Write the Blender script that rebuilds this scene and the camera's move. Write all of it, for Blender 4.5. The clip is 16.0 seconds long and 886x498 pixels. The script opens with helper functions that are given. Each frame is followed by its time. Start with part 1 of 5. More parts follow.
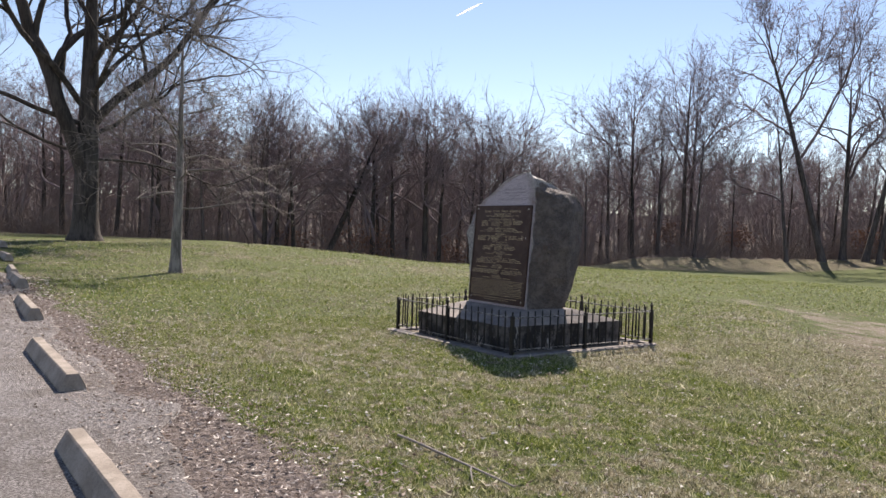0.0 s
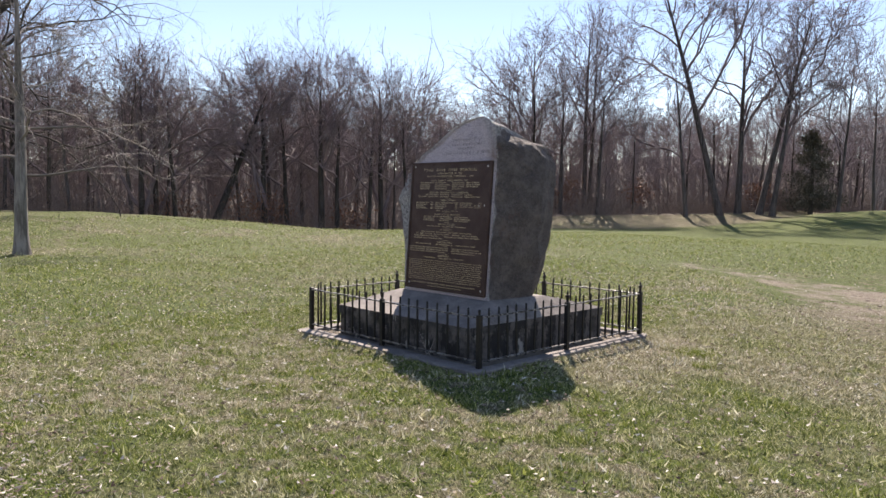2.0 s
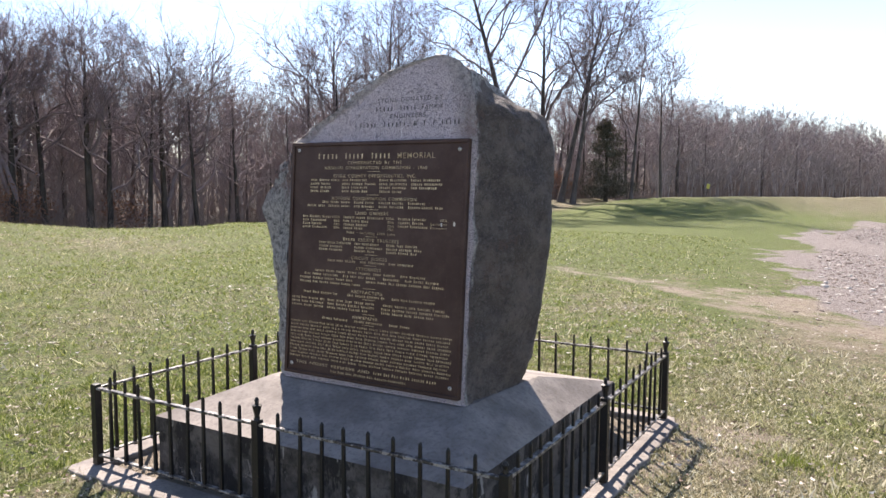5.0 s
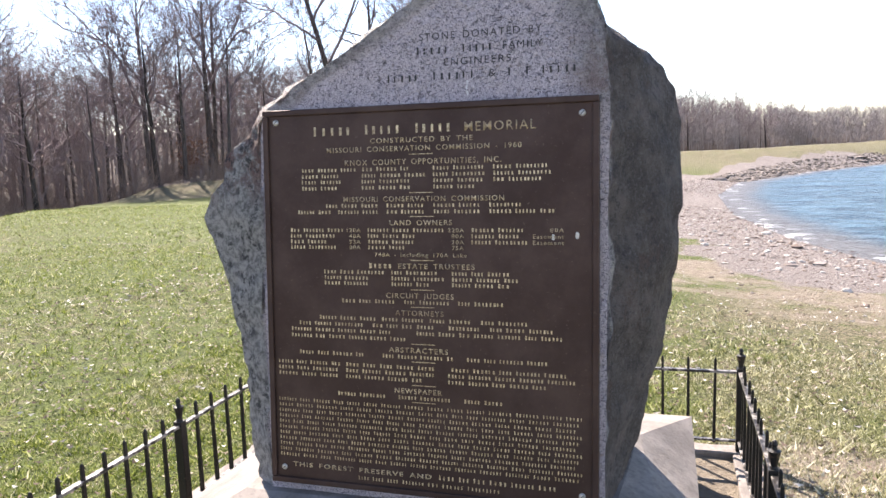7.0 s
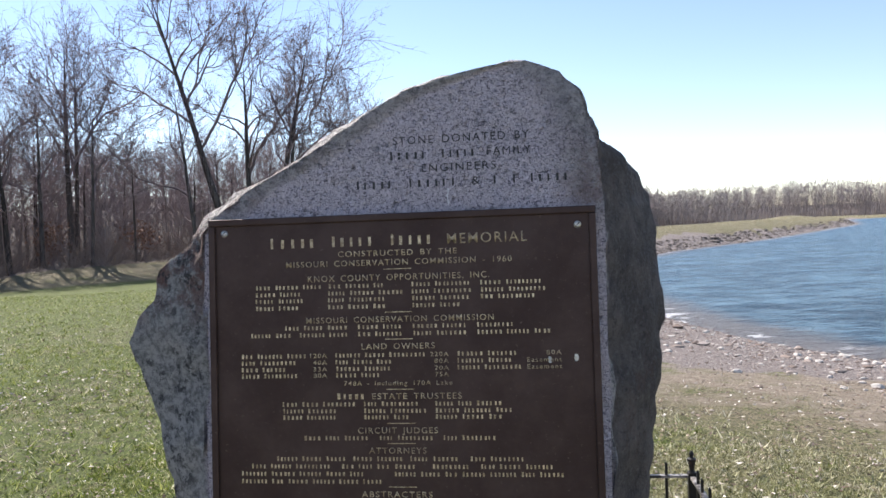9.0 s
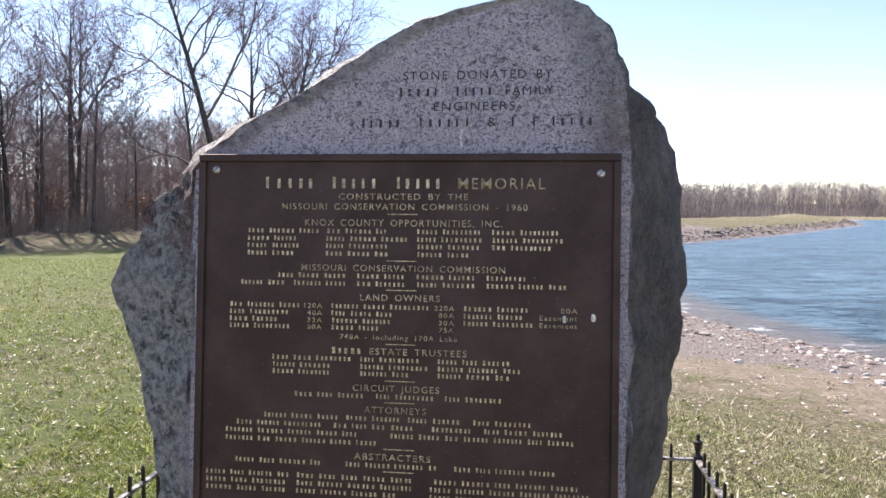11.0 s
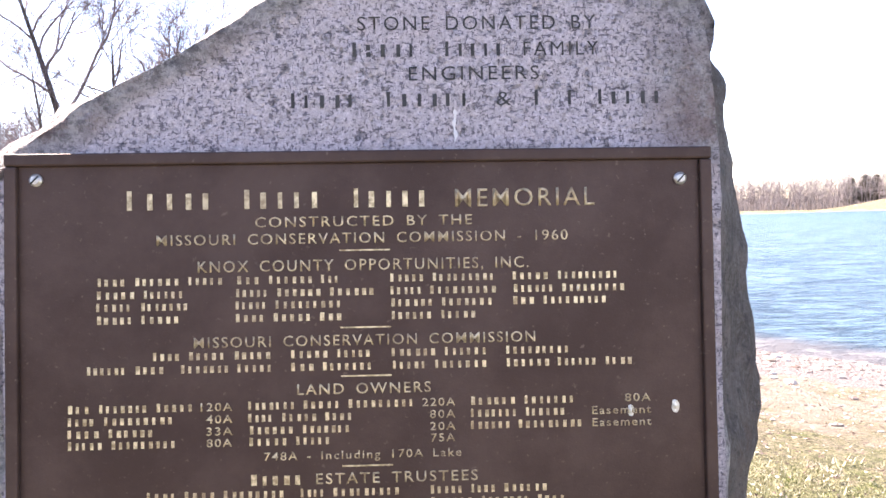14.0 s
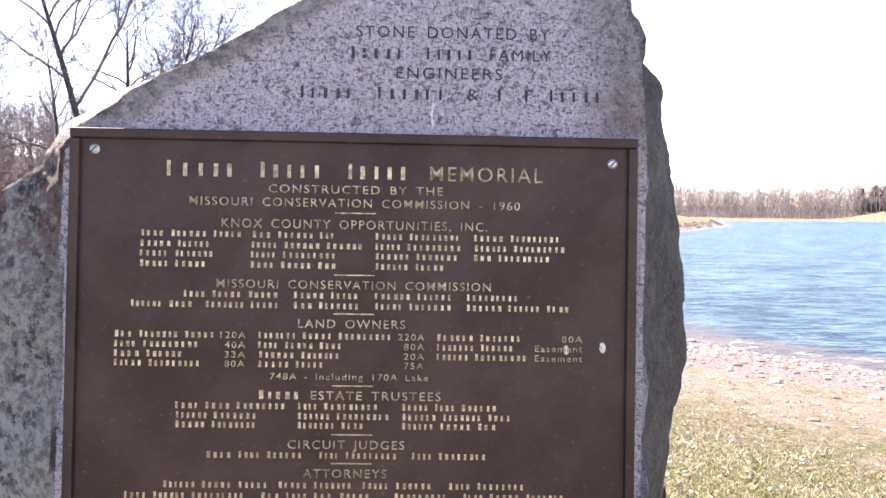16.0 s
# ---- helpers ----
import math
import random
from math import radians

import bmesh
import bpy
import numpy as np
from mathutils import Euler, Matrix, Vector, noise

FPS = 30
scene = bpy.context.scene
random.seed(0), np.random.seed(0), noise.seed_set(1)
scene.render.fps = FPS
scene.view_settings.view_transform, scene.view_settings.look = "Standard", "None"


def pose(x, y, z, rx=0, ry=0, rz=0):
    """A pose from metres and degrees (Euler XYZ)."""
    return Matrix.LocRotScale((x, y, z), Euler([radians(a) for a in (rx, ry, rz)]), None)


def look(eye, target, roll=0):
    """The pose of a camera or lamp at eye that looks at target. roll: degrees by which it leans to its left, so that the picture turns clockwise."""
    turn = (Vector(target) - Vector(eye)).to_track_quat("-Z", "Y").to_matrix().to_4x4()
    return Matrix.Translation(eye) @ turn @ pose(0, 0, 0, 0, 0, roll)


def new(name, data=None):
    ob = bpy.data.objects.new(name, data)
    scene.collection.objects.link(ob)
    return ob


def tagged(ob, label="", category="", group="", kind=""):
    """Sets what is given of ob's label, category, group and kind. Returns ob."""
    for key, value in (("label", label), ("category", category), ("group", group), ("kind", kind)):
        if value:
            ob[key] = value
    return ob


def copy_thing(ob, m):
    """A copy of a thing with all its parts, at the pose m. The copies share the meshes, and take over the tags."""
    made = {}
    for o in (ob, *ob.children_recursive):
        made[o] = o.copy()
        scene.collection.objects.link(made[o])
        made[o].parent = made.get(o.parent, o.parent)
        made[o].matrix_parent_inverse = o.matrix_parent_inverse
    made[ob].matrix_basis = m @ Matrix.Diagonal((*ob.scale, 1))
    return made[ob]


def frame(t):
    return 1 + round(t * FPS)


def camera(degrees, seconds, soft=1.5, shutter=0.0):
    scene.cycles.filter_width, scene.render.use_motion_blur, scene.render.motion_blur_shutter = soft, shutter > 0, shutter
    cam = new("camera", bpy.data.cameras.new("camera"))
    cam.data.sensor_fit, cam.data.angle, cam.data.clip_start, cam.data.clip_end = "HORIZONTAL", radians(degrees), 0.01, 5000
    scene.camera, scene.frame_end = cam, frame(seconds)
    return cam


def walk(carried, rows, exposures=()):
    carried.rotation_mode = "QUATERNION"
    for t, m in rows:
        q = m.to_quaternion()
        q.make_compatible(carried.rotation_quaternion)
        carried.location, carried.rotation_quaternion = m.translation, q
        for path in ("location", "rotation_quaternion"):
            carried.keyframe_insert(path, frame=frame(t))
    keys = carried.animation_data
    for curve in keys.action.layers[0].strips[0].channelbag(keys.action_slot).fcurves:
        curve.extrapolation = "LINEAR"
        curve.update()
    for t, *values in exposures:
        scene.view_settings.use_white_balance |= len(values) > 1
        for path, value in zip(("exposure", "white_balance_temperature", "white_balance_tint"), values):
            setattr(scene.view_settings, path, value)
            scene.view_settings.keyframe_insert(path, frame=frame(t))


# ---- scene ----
from mathutils.bvhtree import BVHTree

cam = camera(61.5, 16.0)
PATH = [
    (0, (8.328, -5.186, 1.282), (6.694, -4.034, 1.243), 1.9),
    (0.5, (7.724, -4.933, 1.251), (6.158, -3.691, 1.181), 1.5),
    (1, (7.178, -4.768, 1.243), (5.642, -3.49, 1.164), 0.7),
    (1.5, (6.652, -4.411, 1.313), (5.219, -3.019, 1.233), 1.0),
    (2, (6.217, -4.094, 1.331), (4.767, -2.723, 1.194), 0.5),
    (2.5, (5.714, -3.866, 1.406), (4.323, -2.44, 1.231), -0.1),
    (3, (5.264, -3.508, 1.402), (3.889, -2.057, 1.463), 0.5),
    (3.5, (4.803, -3.19, 1.387), (3.489, -1.684, 1.439), 3.5),
    (4, (4.371, -2.855, 1.383), (3.166, -1.26, 1.332), 0.8),
    (4.5, (3.891, -2.544, 1.444), (2.736, -0.921, 1.267), -0.7),
    (5, (3.397, -2.308, 1.443), (2.388, -0.589, 1.275), 0.2),
    (5.2, (3.196, -2.198, 1.391), (2.242, -0.444, 1.275), 0.2),
    (7.3, (1.808, -1.392, 1.558), (1.318, 0.528, 1.285), -2.2),
    (7.5, (1.718, -1.359, 1.578), (1.294, 0.581, 1.334), -2.2),
    (8, (1.6, -1.275, 1.588), (1.332, 0.697, 1.388), -2.1),
    (8.5, (1.597, -1.25, 1.599), (1.361, 0.731, 1.459), -1.7),
    (9, (1.617, -1.279, 1.619), (1.372, 0.705, 1.561), -2.4),
    (9.5, (1.631, -1.287, 1.589), (1.385, 0.697, 1.532), -2.4),
    (9.7, (1.626, -1.281, 1.574), (1.357, 0.693, 1.402), -2.3),
    (11.8, (1.48, -0.818, 1.518), (1.247, 1.168, 1.49), 1.2),
    (12, (1.441, -0.707, 1.522), (1.19, 1.277, 1.511), 0.9),
    (12.5, (1.334, -0.524, 1.533), (1.132, 1.466, 1.542), -0.3),
    (13, (1.272, -0.453, 1.551), (1.187, 1.545, 1.519), -1.3),
    (13.5, (1.3, -0.437, 1.573), (1.347, 1.561, 1.495), -1.6),
    (14, (1.328, -0.436, 1.568), (1.398, 1.561, 1.469), -1.1),
    (14.5, (1.326, -0.437, 1.558), (1.421, 1.557, 1.444), -0.5),
    (15, (1.322, -0.456, 1.557), (1.424, 1.535, 1.389), -0.7),
    (15.5, (1.306, -0.545, 1.55), (1.405, 1.447, 1.401), -0.6),
    (16, (1.376, -0.71, 1.524), (1.429, 1.286, 1.417), 0.8),
]
walk(cam, [(t, look(eye, target, roll)) for t, eye, target, roll in PATH], exposures=[(0, 0.82, 7120, 18), (1.5, 0.92, 7120, 18), (2, 1.02, 7120, 18), (2.5, 1.27, 7120, 18), (3, 0.97, 7070, 18), (3.5, 0.65, 7070, 18), (4, 0.82, 7020, 18), (4.5, 1.27, 6980, 18), (5, 1.47, 7080, 18), (7.5, 1.85, 7080, 18), (8, 1.8, 6980, 17), (8.5, 1.55, 6780, 16), (9, 1.15, 6630, 15), (9.5, 1.0, 6580, 15), (12, 2.0, 7200, 24), (12.5, 2.25, 7300, 26), (13.2, 2.54, 7250, 26), (15.4, 2.58, 7200, 26), (16, 2.35, 7200, 26)])

# ---- world, sun, exposure ----
TO_SUN = Vector((-0.70, 0.72, 0.98)).normalized()
world = bpy.data.worlds.new("sky")
scene.world = world
world.use_nodes = True
wn = world.node_tree.nodes
wl = world.node_tree.links
sky = wn.new("ShaderNodeTexSky")
sky.sky_type = "NISHITA"
sky.sun_disc = False
sky.sun_elevation = math.asin(TO_SUN.z)
sky.sun_rotation = math.atan2(TO_SUN.x, TO_SUN.y)
sky.air_density, sky.dust_density, sky.ozone_density = 0.9, 0.0, 3.0
tint = wn.new("ShaderNodeMix")
tint.data_type, tint.blend_type = "RGBA", "MULTIPLY"
tint.inputs[0].default_value = 1.0
tint.inputs[7].default_value = (1.12, 1.03, 0.97, 1)
wl.new(sky.outputs[0], tint.inputs[6])
wl.new(tint.outputs[2], wn["Background"].inputs[0])
wn["Background"].inputs[1].default_value = 0.096
sun_data = bpy.data.lights.new("sun", "SUN")
sun_data.energy, sun_data.angle, sun_data.color = 5.0, radians(0.6), (1.0, 0.95, 0.87)
sun = new("sun", sun_data)
sun.matrix_world = look((0, 0, 30), Vector((0, 0, 30)) - TO_SUN)


# ---- materials ----
class Nodes:
    """A small writer of node materials."""

    def __init__(self, name):
        self.mat = bpy.data.materials.new(name)
        self.mat.use_nodes = True
        self.t = self.mat.node_tree
        self.b = self.t.nodes["Principled BSDF"]
        self.b.inputs["Specular IOR Level"].default_value = 0.3
        self.coord = self.t.nodes.new("ShaderNodeTexCoord").outputs["Object"]

    def link(self, a, b):
        self.t.links.new(a, b)

    def noise(self, scale, detail=4.0, rough=0.6, stretch=None, where=None):
        n = self.t.nodes.new("ShaderNodeTexNoise")
        n.inputs["Scale"].default_value, n.inputs["Detail"].default_value, n.inputs["Roughness"].default_value = scale, detail, rough
        source = where or self.coord
        if stretch:
            m = self.t.nodes.new("ShaderNodeMapping")
            m.inputs["Scale"].default_value = stretch
            self.link(source, m.inputs[0])
            source = m.outputs[0]
        self.link(source, n.inputs["Vector"])
        return n.outputs["Fac"]

    def cells(self, scale, feature="F1"):
        n = self.t.nodes.new("ShaderNodeTexVoronoi")
        n.feature = feature
        n.inputs["Scale"].default_value = scale
        self.link(self.coord, n.inputs["Vector"])
        return n.outputs["Distance"]

    def ramp(self, fac, *stops):
        r = self.t.nodes.new("ShaderNodeValToRGB")
        e = r.color_ramp.elements
        while len(e) < len(stops):
            e.new(0.5)
        for s, (at, c) in zip(e, stops):
            s.position = at
            s.color = (*c, 1) if len(c) == 3 else c
        self.link(fac, r.inputs[0])
        return r.outputs[0]

    def mask(self, fac, lo, hi):
        n = self.t.nodes.new("ShaderNodeMapRange")
        n.interpolation_type = "SMOOTHSTEP"
        n.inputs[1].default_value, n.inputs[2].default_value = lo, hi
        self.link(fac, n.inputs[0])
        return n.outputs[0]

    def mix(self, fac, a, b, blend="MIX"):
        n = self.t.nodes.new("ShaderNodeMix")
        n.data_type, n.blend_type = "RGBA", blend
        for value, socket in ((fac, n.inputs[0]), (a, n.inputs[6]), (b, n.inputs[7])):
            if isinstance(value, (int, float)):
                socket.default_value = value
            elif isinstance(value, tuple):
                socket.default_value = (*value, 1)
            else:
                self.link(value, socket)
        return n.outputs[2]

    def math(self, op, a, b):
        n = self.t.nodes.new("ShaderNodeMath")
        n.operation = op
        for value, socket in ((a, n.inputs[0]), (b, n.inputs[1])):
            if isinstance(value, (int, float)):
                socket.default_value = value
            else:
                self.link(value, socket)
        return n.outputs[0]

    def attribute(self, name):
        n = self.t.nodes.new("ShaderNodeAttribute")
        n.attribute_name = name
        return n.outputs["Fac"]

    def island(self):
        return self.t.nodes.new("ShaderNodeNewGeometry").outputs["Random Per Island"]

    def own(self):
        return self.t.nodes.new("ShaderNodeObjectInfo").outputs["Random"]

    def done(self, colour, rough=0.8, bump=None, height=0.01, strength=0.6, metal=0.0):
        if isinstance(colour, tuple):
            self.b.inputs["Base Color"].default_value = (*colour, 1)
        else:
            self.link(colour, self.b.inputs["Base Color"])
        if isinstance(rough, float):
            self.b.inputs["Roughness"].default_value = rough
        else:
            self.link(rough, self.b.inputs["Roughness"])
        self.b.inputs["Metallic"].default_value = metal
        if bump is not None:
            n = self.t.nodes.new("ShaderNodeBump")
            n.inputs["Strength"].default_value, n.inputs["Distance"].default_value = strength, height
            self.link(bump, n.inputs["Height"])
            self.link(n.outputs[0], self.b.inputs["Normal"])
        return self.mat


def granite():
    n = Nodes("split_granite")
    coarse, side_face = n.attribute("rough"), n.attribute("flank")
    grain = n.ramp(n.noise(150, 5, 0.75), (0.34, (0.27, 0.238, 0.262)), (0.44, (0.475, 0.422, 0.455)), (0.55, (0.575, 0.512, 0.552)), (0.68, (0.76, 0.69, 0.725)))
    fleck = n.math("MAXIMUM", n.mask(n.noise(165, 3, 0.6, (0.6, 1.0, 1.4)), 0.585, 0.605), n.mask(n.noise(172, 3, 0.6, (1.4, 1.0, 0.65)), 0.59, 0.61))
    c = n.mix(n.math("MULTIPLY", fleck, 0.85), grain, (0.135, 0.12, 0.15))
    c = n.mix(n.math("MULTIPLY", n.mask(n.noise(2.6, 5, 0.6), 0.42, 0.68), 0.12), c, (0.36, 0.33, 0.355))
    weathered = n.mix(n.mask(n.noise(46, 6, 0.75), 0.38, 0.60), (0.27, 0.26, 0.255), (0.62, 0.60, 0.585))
    c = n.mix(n.math("MULTIPLY", coarse, n.mask(n.noise(3.4, 6, 0.7), 0.25, 0.5)), c, weathered)
    rust = n.math("MULTIPLY", n.math("MULTIPLY", n.mask(n.noise(5.5, 6, 0.75), 0.43, 0.55), coarse), n.attribute("shoulder"))
    c = n.mix(n.math("MULTIPLY", rust, 0.85), c, (0.22, 0.105, 0.085))
    lichen = n.math("MULTIPLY", n.mask(n.noise(24, 8, 0.8), 0.52, 0.57), n.mask(n.noise(4.0, 4, 0.6), 0.38, 0.55))
    c = n.mix(n.math("MULTIPLY", n.math("MULTIPLY", lichen, coarse), 0.85), c, (0.055, 0.054, 0.06))
    # Flank: brown mottled rock, its shading against the front painted in as darker tone.
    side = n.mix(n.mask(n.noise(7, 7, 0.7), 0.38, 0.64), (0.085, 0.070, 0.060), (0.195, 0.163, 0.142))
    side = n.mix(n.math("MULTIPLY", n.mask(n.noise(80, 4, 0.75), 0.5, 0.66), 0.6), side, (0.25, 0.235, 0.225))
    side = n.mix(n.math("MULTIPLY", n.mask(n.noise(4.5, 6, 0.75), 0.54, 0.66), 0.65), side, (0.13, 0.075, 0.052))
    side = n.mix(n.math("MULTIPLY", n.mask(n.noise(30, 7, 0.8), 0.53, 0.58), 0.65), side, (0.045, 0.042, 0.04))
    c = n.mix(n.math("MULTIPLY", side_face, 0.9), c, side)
    pits = n.mask(n.noise(60, 5, 0.75), 0.26, 0.44)
    c = n.mix(n.math("MULTIPLY", n.math("SUBTRACT", 1.0, pits), 0.3), c, (0.14, 0.13, 0.145))
    deep = n.math("ADD", n.math("MULTIPLY", n.noise(14, 8, 0.72), 2.6), n.math("MULTIPLY", n.noise(48, 5, 0.75, (1.0, 1.0, 1.5)), 1.6))
    split = n.math("ADD", 0.30, n.math("MULTIPLY", n.math("MAXIMUM", coarse, side_face), 0.8))
    h = n.math("ADD", n.math("MULTIPLY", pits, 0.6), n.math("MULTIPLY", deep, split))
    return n.done(c, 0.75, h, 0.020, 1.0)


def bronze():
    n = Nodes("dark_bronze")
    c = n.mix(n.mask(n.noise(4, 6, 0.7), 0.35, 0.7), (0.050, 0.028, 0.023), (0.080, 0.050, 0.042))
    c = n.mix(n.mask(n.noise(90, 3, 0.7), 0.62, 0.75), c, (0.12, 0.085, 0.07))
    r = n.math("ADD", n.math("MULTIPLY", n.noise(9, 4, 0.6), 0.25), 0.38)
    return n.done(c, r, n.noise(240, 3, 0.7), 0.0015, 0.35, metal=0.35)


def gilt():
    n = Nodes("worn_gilt_letters")
    worn = n.mask(n.noise(70, 4, 0.7), 0.36, 0.62)
    tarnish = n.mask(n.noise(4.2, 4, 0.6), 0.42, 0.66)
    c = n.mix(worn, (0.29, 0.215, 0.125), (0.77, 0.635, 0.41))
    c = n.mix(n.math("MULTIPLY", tarnish, 0.5), c, (0.26, 0.19, 0.13))
    return n.done(c, 0.42, n.noise(300, 2), 0.0006, 0.4, metal=0.45)


def plain(name, a, b, scale, rough=0.8, height=0.004, fine=60, metal=0.0):
    n = Nodes(name)
    c = n.mix(n.mask(n.noise(scale, 6, 0.65), 0.35, 0.65), a, b)
    c = n.mix(n.math("MULTIPLY", n.mask(n.noise(fine, 4, 0.7), 0.45, 0.7), 0.45), c, tuple(v * 0.55 for v in a))
    return n.done(c, rough, n.noise(fine, 6, 0.7), height, 0.6, metal)


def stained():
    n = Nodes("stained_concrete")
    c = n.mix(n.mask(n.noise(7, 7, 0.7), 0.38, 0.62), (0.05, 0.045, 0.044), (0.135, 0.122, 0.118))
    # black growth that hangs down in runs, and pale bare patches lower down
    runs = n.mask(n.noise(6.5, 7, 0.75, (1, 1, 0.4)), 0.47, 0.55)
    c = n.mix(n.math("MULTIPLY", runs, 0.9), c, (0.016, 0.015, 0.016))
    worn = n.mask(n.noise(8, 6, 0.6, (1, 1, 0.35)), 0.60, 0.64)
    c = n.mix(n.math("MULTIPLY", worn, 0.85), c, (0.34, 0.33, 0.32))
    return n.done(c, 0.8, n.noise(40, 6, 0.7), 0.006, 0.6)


def iron():
    n = Nodes("black_painted_iron")
    worn = n.mask(n.noise(34, 5, 0.75), 0.60, 0.68)
    c = n.mix(worn, (0.013, 0.012, 0.012), (0.085, 0.055, 0.042))
    return n.done(c, 0.42, n.noise(120, 4, 0.7), 0.002, 0.5)


def rail_paint():
    n = Nodes("rail_paint_with_glints")
    # Pale patches put the sun's glint on the rails into the colour.
    worn = n.mask(n.noise(22, 5, 0.75), 0.46, 0.58)
    c = n.mix(worn, (0.03, 0.027, 0.026), (0.30, 0.28, 0.26))
    return n.done(c, 0.3, n.noise(120, 4, 0.7), 0.002, 0.5)


def bark(name, a, b, scale=9.0):
    n = Nodes(name)
    ridge = n.noise(scale, 6, 0.7, (1, 1, 0.16))
    c = n.mix(n.mask(ridge, 0.36, 0.64), a, b)
    c = n.mix(n.math("MULTIPLY", n.own(), 0.35), c, tuple(v * 0.6 for v in a))
    return n.done(c, 0.9, ridge, 0.03, 0.8)


def twig(name, a, b):
    n = Nodes(name)
    c = n.mix(n.own(), a, b)
    c = n.mix(n.math("MULTIPLY", n.mask(n.noise(1.1, 3), 0.4, 0.6), 0.4), c, tuple(v * 1.5 for v in b))
    return n.done(c, 0.85)


def turf():
    n = Nodes("mixed_turf")
    wide, mid, fine = n.noise(0.22, 5, 0.6), n.noise(1.3, 6, 0.7), n.noise(22, 5, 0.75)
    green = n.ramp(fine, (0.30, (0.030, 0.044, 0.008)), (0.5, (0.088, 0.122, 0.020)), (0.68, (0.165, 0.205, 0.042)))
    straw = n.ramp(fine, (0.30, (0.05, 0.04, 0.022)), (0.5, (0.155, 0.132, 0.074)), (0.68, (0.34, 0.295, 0.19)))
    clump = n.noise(6.5, 3, 0.6)
    dry = n.mask(n.math("ADD", n.math("MULTIPLY", clump, 0.35), n.math("ADD", n.math("MULTIPLY", wide, 0.35), n.math("MULTIPLY", mid, 0.3))), 0.485, 0.575)
    dry = n.math("MAXIMUM", n.math("MULTIPLY", dry, n.math("SUBTRACT", 1.0, n.math("MULTIPLY", n.attribute("lush"), 0.92))), n.math("MULTIPLY", n.attribute("dry"), n.mask(n.math("ADD", n.math("MULTIPLY", mid, 0.6), n.math("MULTIPLY", clump, 0.4)), 0.32, 0.50)))
    c = n.mix(dry, green, straw)
    fleck = n.mask(n.noise(120, 4, 0.8), 0.53, 0.61)
    c = n.mix(n.math("MULTIPLY", fleck, n.math("ADD", 0.12, n.math("MULTIPLY", dry, 0.55))), c, (0.50, 0.46, 0.35))
    # Shade down between the grass tufts, painted as near-black specks.
    gap = n.mask(n.noise(48, 4, 0.75), 0.49, 0.40)
    c = n.mix(n.math("MULTIPLY", gap, 0.9), c, (0.024, 0.024, 0.011))
    soil = n.ramp(n.noise(9, 8, 0.75), (0.3, (0.15, 0.122, 0.092)), (0.55, (0.26, 0.22, 0.17)), (0.75, (0.36, 0.318, 0.262)))
    bare = n.mask(n.math("ADD", n.attribute("bare"), n.math("MULTIPLY", n.math("SUBTRACT", mid, 0.5), 0.9)), 0.40, 0.62)
    c = n.mix(bare, c, soil)
    gravel = n.ramp(n.noise(30, 6, 0.8), (0.34, (0.085, 0.07, 0.065)), (0.5, (0.20, 0.172, 0.16)), (0.66, (0.38, 0.35, 0.335)))
    shingle = n.mask(n.math("ADD", n.attribute("shingle"), n.math("MULTIPLY", n.math("SUBTRACT", mid, 0.5), 0.6)), 0.35, 0.6)
    c = n.mix(shingle, c, gravel)
    leaves = n.ramp(n.noise(26, 6, 0.8), (0.3, (0.045, 0.034, 0.03)), (0.48, (0.145, 0.115, 0.102)), (0.68, (0.36, 0.31, 0.285)))
    litter = n.mask(n.math("ADD", n.attribute("litter"), n.math("MULTIPLY", n.math("SUBTRACT", mid, 0.5), 0.8)), 0.40, 0.58)
    c = n.mix(litter, c, leaves)
    floor = n.ramp(n.noise(1.8, 7, 0.75), (0.35, (0.05, 0.042, 0.038)), (0.55, (0.085, 0.071, 0.064)), (0.7, (0.14, 0.12, 0.108)))
    c = n.mix(n.attribute("forest"), c, floor)
    h = n.math("ADD", fine, n.math("MULTIPLY", n.noise(70, 4, 0.7), 0.6))
    return n.done(c, 0.95, h, 0.05, 0.9)


def asphalt():
    n = Nodes("worn_pale_asphalt")
    stone, pits = n.noise(60, 5, 0.85), n.noise(16, 5, 0.8)
    c = n.ramp(stone, (0.36, (0.05, 0.044, 0.042)), (0.46, (0.18, 0.165, 0.158)), (0.56, (0.38, 0.355, 0.342)), (0.68, (0.60, 0.565, 0.545)))
    c = n.mix(n.math("MULTIPLY", n.mask(pits, 0.48, 0.64), 0.4), c, (0.10, 0.09, 0.083))
    c = n.mix(n.math("MULTIPLY", n.mask(n.noise(1.6, 6, 0.7), 0.42, 0.62), 0.5), c, (0.14, 0.12, 0.105))
    return n.done(c, 0.9, n.math("ADD", stone, pits), 0.02, 1.0)


